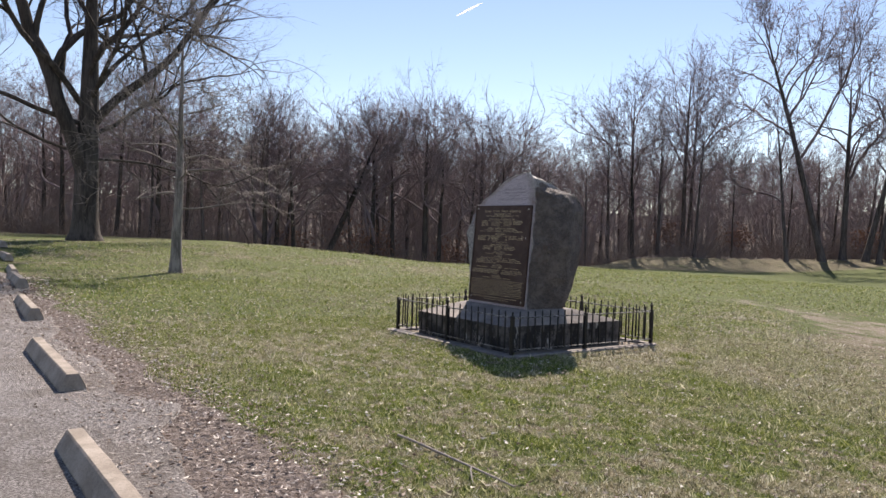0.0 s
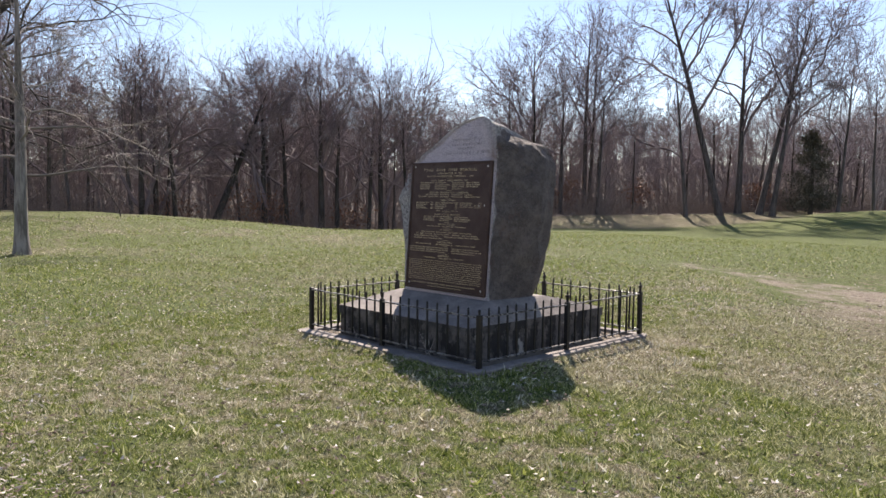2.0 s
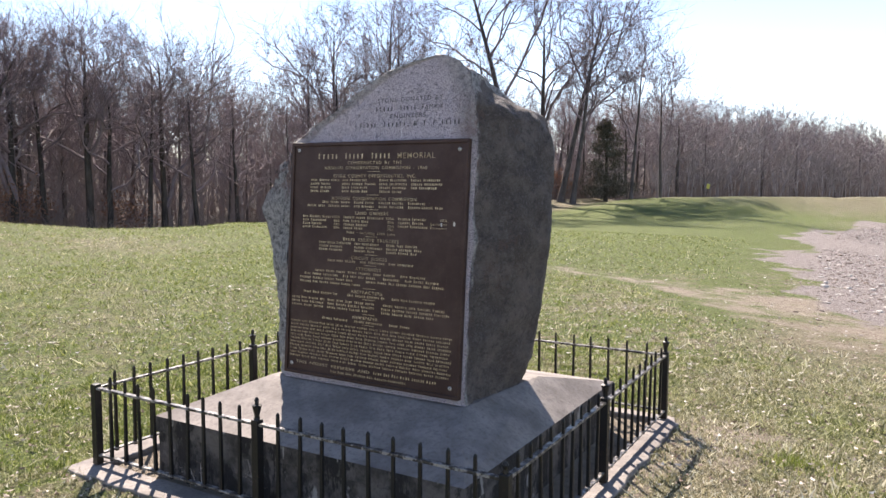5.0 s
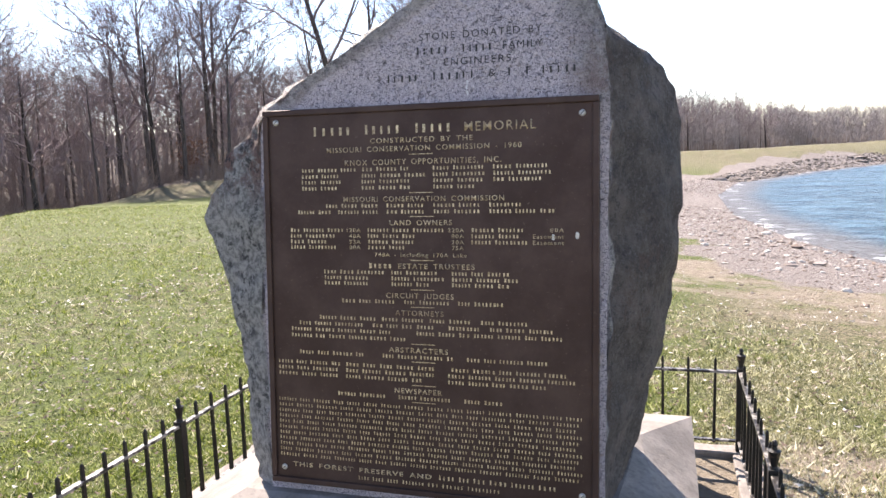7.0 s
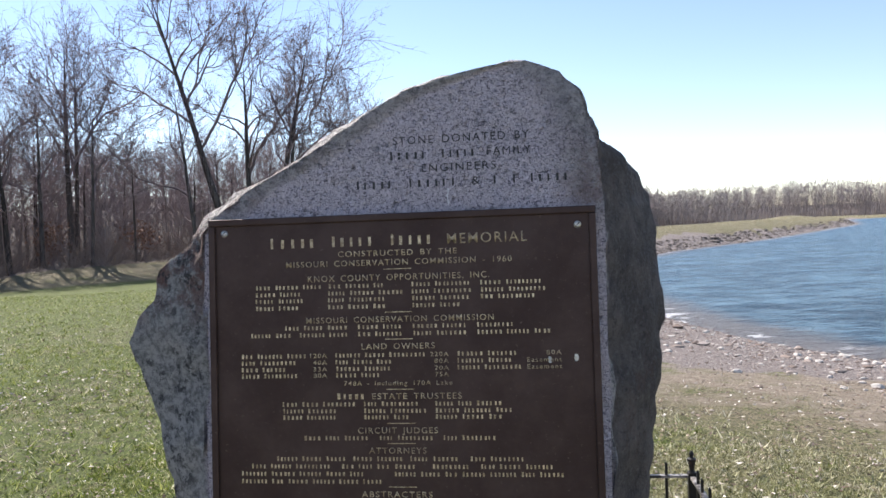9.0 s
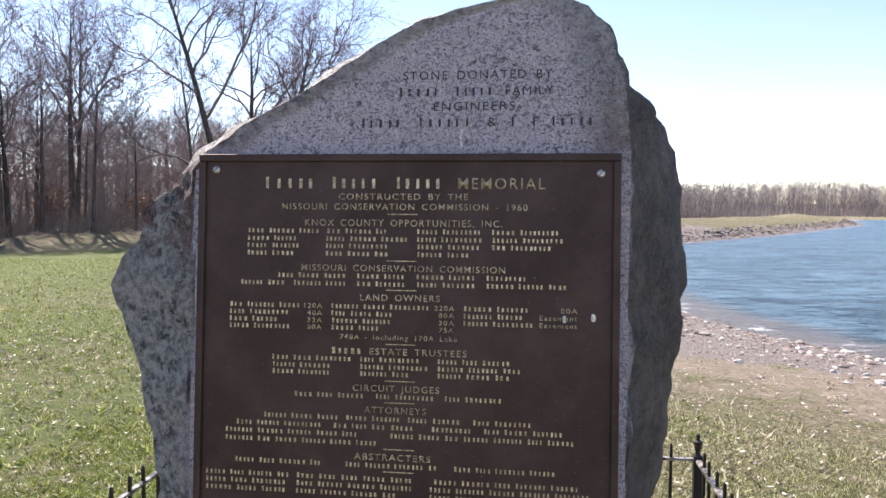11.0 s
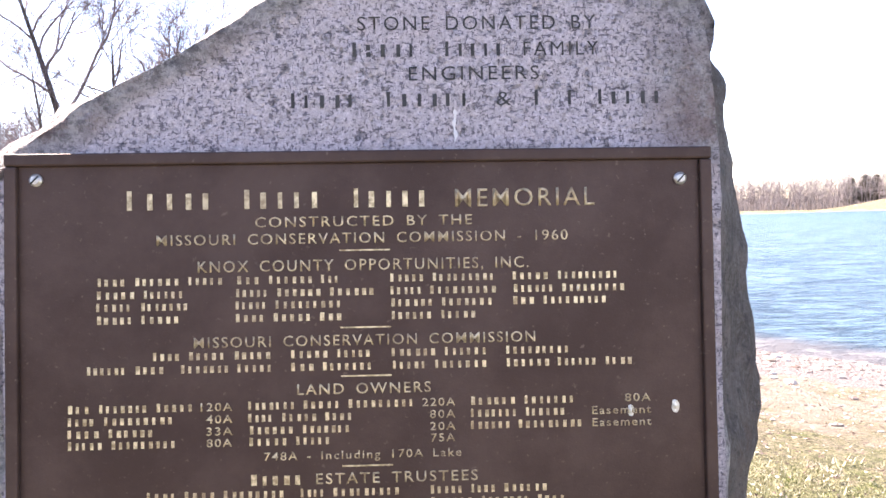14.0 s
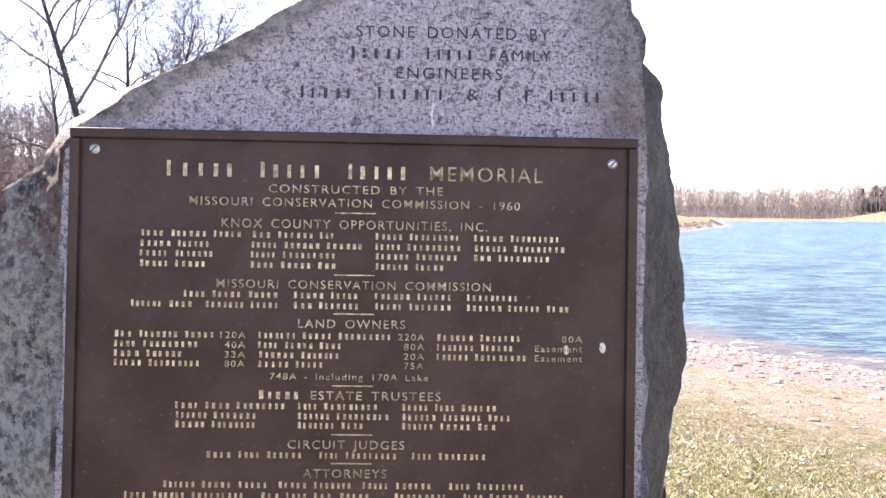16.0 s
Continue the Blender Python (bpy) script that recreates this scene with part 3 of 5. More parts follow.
def build_stone():
    """The boulder: flat leaning front, split right flank, rough left edge."""
    levels = np.concatenate([np.linspace(0.40, 1.55, 46), np.linspace(1.57, 2.055, 44)])
    verts, faces, rough, flank_side, shoulder, per = [], [], [], [], [], 22
    for z in levels:
        front = 0.631 + (z - 0.466) * 0.0683
        left = -0.03 * float(step(1.55, 1.75, z)) - 0.035 * float(step(1.66, 1.78, z) * step(2.06, 1.98, z)) + table(z, (0.40, 0.62), (0.55, 0.60), (0.80, 0.575), (0.96, 0.555), (1.09, 0.517), (1.22, 0.465), (1.32, 0.440), (1.40, 0.470), (1.46, 0.525), (1.53, 0.55), (1.59, 0.63), (1.68, 0.72), (1.75, 0.85), (1.82, 0.995), (1.885, 1.10), (1.974, 1.26), (2.014, 1.345), (2.04, 1.43), (2.055, 1.53))
        right = table(z, (0.40, 1.785), (1.66, 1.802), (1.82, 1.788), (1.90, 1.764), (1.97, 1.745), (2.02, 1.70), (2.045, 1.65), (2.055, 1.61))
        flank = table(z, (0.40, 1.817), (0.6, 1.872), (0.8, 1.933), (1.0, 1.974), (1.2, 2.003), (1.4, 2.004), (1.6, 1.988), (1.66, 1.981), (1.7, 1.972), (1.76, 1.942), (1.81, 1.884), (1.845, 1.825), (1.885, 1.776), (1.97, 1.747), (2.055, 1.60))
        back = table(z, (0.40, 1.128), (0.6, 1.146), (0.8, 1.139), (1.0, 1.103), (1.2, 1.086), (1.4, 1.11), (1.6, 1.151), (1.7, 1.154), (1.76, 1.103), (1.82, 1.013), (1.88, 0.91), (2.0, 0.80), (2.055, 0.762))
        hind = table(z, (0.40, 1.20), (0.6, 1.27), (0.8, 1.35), (1.0, 1.41), (1.6, 1.43), (1.7, 1.40), (1.78, 1.30), (1.88, 1.12), (2.0, 0.86), (2.055, 0.775))
        deep = max(hind, back + 0.004)
        left += 0.016 * noise.noise(Vector((z * 9, 3, 1))) * float(step(1.66, 1.75, z)) + 0.010 * noise.noise(Vector((z * 26, 5, 2)))
        flat = max(0.705, left + 0.05)
        ring = [(flat, front), (right, front), (right + 0.68 * (flank - right), front + 0.5 * (back - front)), (flank, back), (min(flank - 0.012, 1.85 + 0.04 * (z - 0.6)), deep), (0.5 * (left + flank), deep + 0.01), (left + 0.12 * (flank - left), front + 0.8 * (deep - front)), (left, front + 0.06)]
        for (ax, ay), (bx, by) in zip(ring, ring[1:] + ring[:1]):
            for k in range(per):
                u = k / per
                x, y = ax + (bx - ax) * u, ay + (by - ay) * u
                calm = 1.0 if abs(y - front) < 0.004 and x > flat - 0.01 else 0.0
                p = Vector((x, y, z))
                amp = 0.004 if calm else 0.020
                push = Vector((noise.fractal(p * 4.5, 1.0, 2.0, 4), noise.fractal(p * 4.5 + Vector((9, 3, 1)), 1.0, 2.0, 4), 0.4 * noise.noise(p * 7))) * amp
                if z > 1.69 or not calm:
                    chip = noise.noise_vector(p * 24) * 0.005 + noise.noise_vector(p * 55) * 0.003
                    if not calm:
                        # hollows and ridges of the split faces
                        chip = chip + noise.noise_vector(p * 11) * 0.010
                    push = push + Vector((chip.x, chip.y * 0.5, chip.z * (0 if z < 0.45 else 1)))
                verts.append(tuple(p + push * (1 if not calm else 0.6)))
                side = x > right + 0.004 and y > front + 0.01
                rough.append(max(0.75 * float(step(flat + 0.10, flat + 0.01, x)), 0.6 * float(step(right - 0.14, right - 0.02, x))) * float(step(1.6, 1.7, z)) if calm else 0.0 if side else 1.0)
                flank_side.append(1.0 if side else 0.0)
                shoulder.append(float(step(1.32, 1.5, z) * step(1.9, 1.7, z)))
    m = 8 * per
    for i in range(len(levels) - 1):
        for k in range(m):
            faces.append((i * m + k, i * m + (k + 1) % m, (i + 1) * m + (k + 1) % m, (i + 1) * m + k))
    top = len(verts)
    verts.append((1.57, 0.75, 2.062))
    rough.append(0.5), flank_side.append(0.0), shoulder.append(0.0)
    last = (len(levels) - 1) * m
    faces += [(last + k, last + (k + 1) % m, top) for k in range(m)]
    faces.append(tuple(range(m))[::-1])
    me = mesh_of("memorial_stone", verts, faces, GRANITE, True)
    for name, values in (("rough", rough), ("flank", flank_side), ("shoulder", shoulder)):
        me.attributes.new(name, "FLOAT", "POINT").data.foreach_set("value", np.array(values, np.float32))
    me.set_sharp_from_angle(angle=radians(38))
    ob = new("memorial_stone", me)
    return tagged(ob, "tall split granite boulder with one rough weathered edge", "memorial stone")


build_plinth()
STONE = build_stone()

# The tablet's axes: u to its right from the upper left corner, v down its leaning face, w out of it.
LEAN = math.atan2(0.082, 1.201)
TABLET = Matrix.Translation((0.726, 0.701, 1.668)) @ Matrix.Rotation(math.pi / 2 - LEAN, 4, "X")
ROCK = BVHTree.FromPolygons([v.co for v in STONE.data.vertices], [tuple(p.vertices) for p in STONE.data.polygons])


def lie_on_stone(bm, lift=0.0007):
    """Lowers each vertex, given in the tablet's axes, onto the granite."""
    out = TABLET.to_3x3() @ Vector((0, 0, 1))
    back = TABLET.inverted()
    for q in bm.verts:
        spot = ROCK.ray_cast(TABLET @ Vector((q.co.x, q.co.y, 0.2)), -out)[0]
        if spot:
            q.co.z = (back @ spot).z + lift


def letters(text, u0, u1, v, h, w, name, material, parent, label="", depth=0.0012, thin=-0.002, caps=True, carved=False):
    """A line of raised or carved letters, in capitals unless told, that spans u0 to u1 with its middle at v."""
    data = bpy.data.curves.new(name, "FONT")
    data.body, data.size, data.extrude, data.offset = text.upper() if caps else text, 1.0, 0.0, thin
    data.space_word, data.space_character = 1.7, 1.22
    data.resolution_u = 3
    ob = bpy.data.objects.new(name, data)
    scene.collection.objects.link(ob)
    me = bpy.data.meshes.new_from_object(ob.evaluated_get(bpy.context.evaluated_depsgraph_get()))
    bpy.data.objects.remove(ob)
    bpy.data.curves.remove(data)
    bm = bmesh.new()
    bm.from_mesh(me)
    bpy.data.meshes.remove(me)
    xs = [q.co.x for q in bm.verts]
    low, high, tall = min(xs), max(xs), 0.73
    for q in bm.verts:
        q.co = Vector((u0 + (q.co.x - low) / (high - low) * (u1 - u0), -v + (q.co.y / tall - 0.5) * h, w))
    # Carved letters are flat sheets on the stone; their groove shade is only colour.
    if carved:
        lie_on_stone(bm)
        return tagged(part(name, bm, material, parent, label), kind="stuff")
    made = bmesh.ops.extrude_face_region(bm, geom=bm.faces[:])
    for q in made["geom"]:
        if isinstance(q, bmesh.types.BMVert):
            q.co.z += depth
    return tagged(part(name, bm, material, parent, label), kind="stuff")


def bars(v, h, w, material, parent, *spans, depth=0.0012, name="lettering_bar"):
    """Plain bars."""
    for u0, u1 in spans:
        bm = bmesh.new()
        box(bm, u0, u1, -v - h / 2, -v + h / 2, w, w + depth)
        part(name, bm, material, parent)


def letter_bars(v, h, w, material, parent, *words, depth=0.0012, fill=0.44, pitch=0.92, carved=False):
    """Plain upright bars in place of writing, one for each letter; each word is one mesh."""
    r = random.Random(int((v + 1) * 1e4))
    for u0, u1 in words:
        count = max(1, round((u1 - u0) / (h * pitch)))
        each = (u1 - u0) / count
        bm = bmesh.new()
        for k in range(count):
            tall = h * (1.0 if k == 0 else 0.84)
            left = u0 + each * (k + 0.5 - 0.5 * fill) + r.uniform(-0.08, 0.08) * each
            box(bm, left, left + each * fill * r.uniform(0.75, 1.15), -v - h / 2, -v - h / 2 + tall, w, w + depth)
        if carved:
            lie_on_stone(bm)
        tagged(part("lettering_bar", bm, material, parent), kind="stuff")


def build_tablet():
    wide, tall = 1.050, 1.203
    top, rim = 0.0045, 0.0185
    tablet = new("bronze_tablet")
    tablet.matrix_world = TABLET @ Matrix.Rotation(-0.0045, 4, "Z")
    tagged(tablet, "dark bronze tablet with raised worn gilt lettering on the granite", "plaque")
    bm = bmesh.new()
    box(bm, 0, wide, -tall, -top, -0.012, 0.012, 0.002)
    part("backing_plate", bm, BRONZE, tablet)
    for name, a in (("top_rim", (0, wide, -top - rim, -top)), ("bottom_rim", (0, wide, -tall, -tall + rim)), ("side_rim", (0, rim, -tall + rim + 0.0005, -top - rim - 0.0005)), ("side_rim", (wide - rim, wide, -tall + rim + 0.0005, -top - rim - 0.0005))):
        bm = bmesh.new()
        box(bm, *a, 0.010, 0.021, 0.003)
        part(name, bm, BRONZE, tablet)
    for u, v in ((0.044, 0.043), (1.003, 0.052), (0.044, tall - 0.05), (1.003, tall - 0.05)):
        screw = part("screw", lathe([(0.0095, 0.012), (0.0095, 0.0155), (0.006, 0.0185), (0.002, 0.019)], 14), STEEL, tablet, "slotted dull steel screw")
        screw.location = (u, -v, 0)
        bm = bmesh.new()
        box(bm, -0.008, 0.008, -0.0011, 0.0011, 0.0178, 0.0194)
        slot = part("slot", bm, IRON, screw)
        slot.rotation_euler = (0, 0, 0.8)
    w = 0.0121

    def line(text, u0, u1, v, h, caps=True):
        letters(text, u0, u1, v, h, w, "lettering", GILT, tablet, thin=0.004, caps=caps)

    def bar(v, h, *spans):
        words = []
        r = random.Random(int(v * 1e4))
        for u0, u1 in spans:
            # a span of several words is broken at uneven places
            cuts = [u0]
            while u1 - cuts[-1] > 0.105:
                cuts.append(cuts[-1] + r.uniform(0.045, 0.085))
            cuts.append(u1)
            words += [(a, b - (0.009 if b < u1 else 0)) for a, b in zip(cuts, cuts[1:])]
        letter_bars(v, h * 1.2, w, GILT, tablet, *words, fill=0.44 if v < 0.9 else 0.34)

    def rule(v):
        bars(v, 0.0022, w, GILT, tablet, (0.487, 0.562), name="rule")

    big, mid, small = 0.0285, 0.0165, 0.0125
    letter_bars(0.075, big, w, GILT, tablet, (0.168, 0.306), (0.337, 0.463), (0.501, 0.622), fill=0.3)
    line("Memorial", 0.661, 0.872, 0.076, big)
    line("Constructed By The", 0.363, 0.686, 0.109, 0.016)
    line("Missouri Conservation Commission - 1960", 0.218, 0.830, 0.134, 0.0165)
    rule(0.153)
    line("Knox County Opportunities, Inc.", 0.278, 0.770, 0.174, 0.0175)
    for v, *spans in ((0.195, (0.128, 0.315), (0.332, 0.487), (0.560, 0.720), (0.743, 0.906)), (0.214, (0.128, 0.257), (0.331, 0.540), (0.560, 0.722), (0.744, 0.916)), (0.232, (0.127, 0.265), (0.330, 0.490), (0.560, 0.716), (0.742, 0.889)), (0.251, (0.127, 0.252), (0.329, 0.492), (0.560, 0.691))):
        bar(v, small * 0.8, *spans)
    rule(0.268)
    line("Missouri Conservation Commission", 0.271, 0.778, 0.286, mid)
    bar(0.306, small * 0.8, (0.208, 0.385), (0.410, 0.532), (0.559, 0.706), (0.731, 0.830))
    bar(0.325, small * 0.8, (0.112, 0.228), (0.250, 0.386), (0.411, 0.534), (0.561, 0.706), (0.731, 0.927))
    rule(0.340)
    line("Land Owners", 0.422, 0.620, 0.358, mid)
    for v, *spans in ((0.381, (0.084, 0.270), (0.347, 0.596), (0.677, 0.837)), (0.399, (0.084, 0.241), (0.347, 0.504), (0.677, 0.822)), (0.417, (0.084, 0.212), (0.348, 0.500), (0.677, 0.848)), (0.434, (0.084, 0.244), (0.348, 0.470))):
        bar(v, small * 0.8, *spans)
    for text, u0, u1, v in (("120A", 0.280, 0.326, 0.381), ("40A", 0.288, 0.326, 0.399), ("33A", 0.288, 0.326, 0.417), ("80A", 0.288, 0.325, 0.434), ("220A", 0.607, 0.656, 0.381), ("80A", 0.618, 0.656, 0.399), ("20A", 0.618, 0.656, 0.417), ("75A", 0.619, 0.655, 0.434), ("80A", 0.912, 0.951, 0.381), ("Easement", 0.862, 0.951, 0.399), ("Easement", 0.862, 0.951, 0.417)):
        line(text, u0, u1, v, small, False)
    line("748A - Including 170A Lake", 0.372, 0.664, 0.456, small, False)
    rule(0.473)
    bar(0.4905, mid * 0.8, (0.348, 0.428))
    line("Estate Trustees", 0.448, 0.688, 0.4905, mid)
    for v, *spans in ((0.511, (0.198, 0.403), (0.423, 0.573), (0.615, 0.794)), (0.529, (0.199, 0.350), (0.423, 0.594), (0.615, 0.820)), (0.546, (0.199, 0.349), (0.422, 0.547), (0.614, 0.793))):
        bar(v, small * 0.8, *spans)
    rule(0.563)
    line("Circuit Judges", 0.407, 0.622, 0.581, mid)
    bar(0.601, small * 0.8, (0.256, 0.435), (0.463, 0.609), (0.634, 0.775))
    rule(0.616)
    line("Attorneys", 0.436, 0.590, 0.634, mid)
    for v, *spans in ((0.656, (0.179, 0.372), (0.389, 0.527), (0.543, 0.675), (0.704, 0.847)), (0.676, (0.109, 0.330), (0.358, 0.561), (0.603, 0.704), (0.730, 0.920)), (0.696, (0.080, 0.420), (0.500, 0.947)), (0.716, (0.080, 0.470))):
        bar(v, small * 0.8, *spans)
    rule(0.730)
    line("Abstracters", 0.413, 0.603, 0.749, mid)
    bar(0.770, small * 0.8, (0.106, 0.330), (0.390, 0.620), (0.660, 0.904))
    rule(0.785)
    for v, *spans in ((0.803, (0.030, 0.250), (0.265, 0.560), (0.610, 0.960)), (0.822, (0.030, 0.240), (0.265, 0.560), (0.600, 0.985)), (0.841, (0.030, 0.240), (0.265, 0.520), (0.600, 0.900))):
        bar(v, small * 0.8, *spans)
    rule(0.858)
    line("Newspaper", 0.430, 0.582, 0.876, mid)
    bar(0.897, small * 0.8, (0.236, 0.400), (0.440, 0.610), (0.650, 0.770))
    rule(0.911)
    for k in range(11):
        bar(0.927 + 0.0182 * k, small * 0.72, (0.028, 1.005 - 0.01 * (k % 3)))
    line("This Forest Preserve And", 0.075, 0.545, 1.140, 0.015)
    bar(1.140, 0.012, (0.565, 0.930))
    bar(1.165, 0.010, (0.300, 0.760))
    # pale chips where the metal has been struck
    for u, v, s in ((0.921, 0.401, 0.007), (0.989, 0.396, 0.008), (0.845, 0.215, 0.004)):
        bm = bmesh.new()
        bmesh.ops.create_icosphere(bm, subdivisions=2, radius=1.0)
        for q in bm.verts:
            q.co = Vector((u + q.co.x * s * 0.7, -v + q.co.y * s * 1.3, w + q.co.z * 0.0012)) + 0.25 * s * noise.noise_vector(q.co * 2)
            q.co.z = min(q.co.z, w + 0.002)
        part("chip", bm, STEEL, tablet, "pale struck chip in the metal")
    return tablet


def build_inscription():
    cut = new("stone_inscription")
    cut.matrix_world = TABLET
    tagged(cut, "dark engraved inscription on the smooth granite above the tablet", "inscription")
    w, h = 0.0045, 0.023
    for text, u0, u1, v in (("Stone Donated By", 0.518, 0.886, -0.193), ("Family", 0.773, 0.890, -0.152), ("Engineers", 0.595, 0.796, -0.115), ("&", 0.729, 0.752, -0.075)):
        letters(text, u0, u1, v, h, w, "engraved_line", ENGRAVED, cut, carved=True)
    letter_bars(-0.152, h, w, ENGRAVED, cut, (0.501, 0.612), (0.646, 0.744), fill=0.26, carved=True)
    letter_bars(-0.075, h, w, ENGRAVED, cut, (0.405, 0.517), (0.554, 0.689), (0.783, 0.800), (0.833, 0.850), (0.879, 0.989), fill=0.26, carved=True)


build_tablet()
build_inscription()


def build_drip():
    """A pale mineral streak that runs down to the tablet's upper rim."""
    r = random.Random(4)
    verts, faces = [], []
    for k in range(12):
        v = -0.058 + 0.0045 * k
        half = (0.0022 + 0.0012 * math.sin(k * 1.7)) * (0.5 if k in (0, 11) else 1)
        u = 0.664 + 0.0014 * math.sin(k * 0.9)
        verts += [(u - half, -v, 0.0045), (u, -v, 0.0058), (u + half, -v, 0.0045)]
    for k in range(11):
        a = 3 * k
        faces += [(a, a + 3, a + 4, a + 1), (a + 1, a + 4, a + 5, a + 2)]
    bm = bmesh.new()
    bm.from_mesh(mesh_of("mineral_streak", verts, faces, STREAK))
    lie_on_stone(bm, 0.0012)
    me = bpy.data.meshes.new("mineral_streak")
    bm.to_mesh(me)
    bm.free()
    me.materials.append(STREAK)
    ob = new("mineral_streak", me)
    ob.matrix_world = TABLET
    tagged(ob, "thin white mineral streak on the granite", "stain")


build_drip()


# ---- the iron fence ----
def build_fence():
    fence = thing("iron_fence", "low black iron picket fence with urn finials, two missing", "fence")
    X, Y, MX, MY = 2.30, 2.26, 1.112, 1.10
    bm = bmesh.new()
    box(bm, -0.019, 0.019, -0.019, 0.019, 0.0, 0.415, 0.003)
    post = part("post", bm, IRON, fence)
    urn_shape = lathe([(0.016, 0.412), (0.011, 0.424), (0.012, 0.434), (0.0205, 0.472), (0.022, 0.477), (0.010, 0.482), (0.008, 0.492), (0.011, 0.499), (0.006, 0.511), (0.001, 0.514)], 10)
    urn = part("finial", urn_shape, IRON, post, "cast urn finial")
    bm = bmesh.new()
    box(bm, -0.0075, 0.0075, -0.0075, 0.0075, 0.035, 0.452, 0.0)
    top = [v for v in bm.verts if v.co.z > 0.4]
    for v in top:
        v.co.x *= 0.75
        v.co.y *= 0.75
    tip = bmesh.ops.extrude_face_region(bm, geom=[f for f in bm.faces if all(v in top for v in f.verts)])
    for v in tip["geom"]:
        if isinstance(v, bmesh.types.BMVert):
            v.co = Vector((v.co.x * 0.3, v.co.y * 0.3, v.co.z + 0.010))
    picket = part("picket", bm, IRON, fence)
    r = random.Random(5)

    def put(mesh, name, x, y, lean=0.012):
        ob = new(name, mesh)
        ob.parent = fence
        ob.location = (x, y, 0.022)
        ob.rotation_euler = (r.uniform(-lean, lean), r.uniform(-lean, lean), 0)
        return ob

    posts = [(0, 0, 0), (MX, 0, 1), (X, 0, 0), (X, MY, 1), (X, Y, 1), (MX, Y, 1), (0, Y, 1), (0, MY, 1)]
    for x, y, urned in posts:
        ob = put(post.data, "post", x, y, 0.006)
        if urned:
            f = new("finial", urn.data)
            f.parent = ob
    bpy.data.objects.remove(urn)
    bpy.data.objects.remove(post)
    stub = part("broken_finial", lathe([(0.012, 0.41), (0.009, 0.43), (0.013, 0.445), (0.008, 0.456), (0.003, 0.458)], 8), IRON, fence, "stump of a lost finial")
    stub.location = (X, 0, 0.022)
    for (ax, ay, _), (bx, by, _) in zip(posts, posts[1:] + posts[:1]):
        for k in range(1, 10):
            u = k / 10
            put(picket.data, "picket", ax + (bx - ax) * u, ay + (by - ay) * u)
        for z0, z1, half, name in ((0.392, 0.404, 0.0125, "top_rail"), (0.048, 0.058, 0.0115, "bottom_rail")):
            bm = bmesh.new()
            if ay == by:
                box(bm, min(ax, bx) + 0.017, max(ax, bx) - 0.017, ay - half, ay + half, z0, z1, 0.002)
            else:
                box(bm, ax - half, ax + half, min(ay, by) + 0.017, max(ay, by) - 0.017, z0, z1, 0.002)
            rail = part(name, bm, RAIL, fence)
            rail.location.z = 0.018
    bpy.data.objects.remove(picket)


build_fence()


# ---- wheel stops ----
def build_wheel_stops():
    bm = bmesh.new()
    long, prof = 1.08, [(-0.10, -0.03), (0.10, -0.03), (0.097, 0.03), (0.049, 0.128), (0.040, 0.138), (-0.040, 0.138), (-0.049, 0.128), (-0.097, 0.03)]
    rings = [[bm.verts.new((x - 0.3 * max(z, 0) * (1 if x > 0 else -1) * (abs(x) > long - 0.02), y * (0.94 if abs(x) > long - 0.01 else 1), z)) for y, z in prof] for x in (-long, -long + 0.012, *np.linspace(-long + 0.15, long - 0.15, 12), long - 0.012, long)]
    m = len(prof)
    for a, b in zip(rings, rings[1:]):
        for k in range(m):
            bm.faces.new((a[k], a[(k + 1) % m], b[(k + 1) % m], b[k]))
    bm.faces.new(rings[0][::-1])
    bm.faces.new(rings[-1])
    bmesh.ops.recalc_face_normals(bm, faces=bm.faces)
    for v in bm.verts:
        v.co += 0.004 * noise.noise_vector(v.co * 6)
    me = bpy.data.meshes.new("wheel_stop")
    bm.to_mesh(me)
    bm.free()
    me.materials.append(KERB)
    for x, y, turn in ((4.66, -4.41, 1), (1.15, -4.22, 0), (-3.15, -3.96, -1.5), (-7.2, -3.70, -1), (-11.0, -3.44, -3), (-14.6, -3.28, 0), (-18.2, -3.10, -1)):
        ob = new("wheel_stop", me)
        ob.matrix_world = pose(x, y, ground_at(x, y) + 0.012, 0, 0, turn)
        tagged(ob, "tan concrete wheel stop along the parking edge", "wheel stop", "wheel stops")


build_wheel_stops()


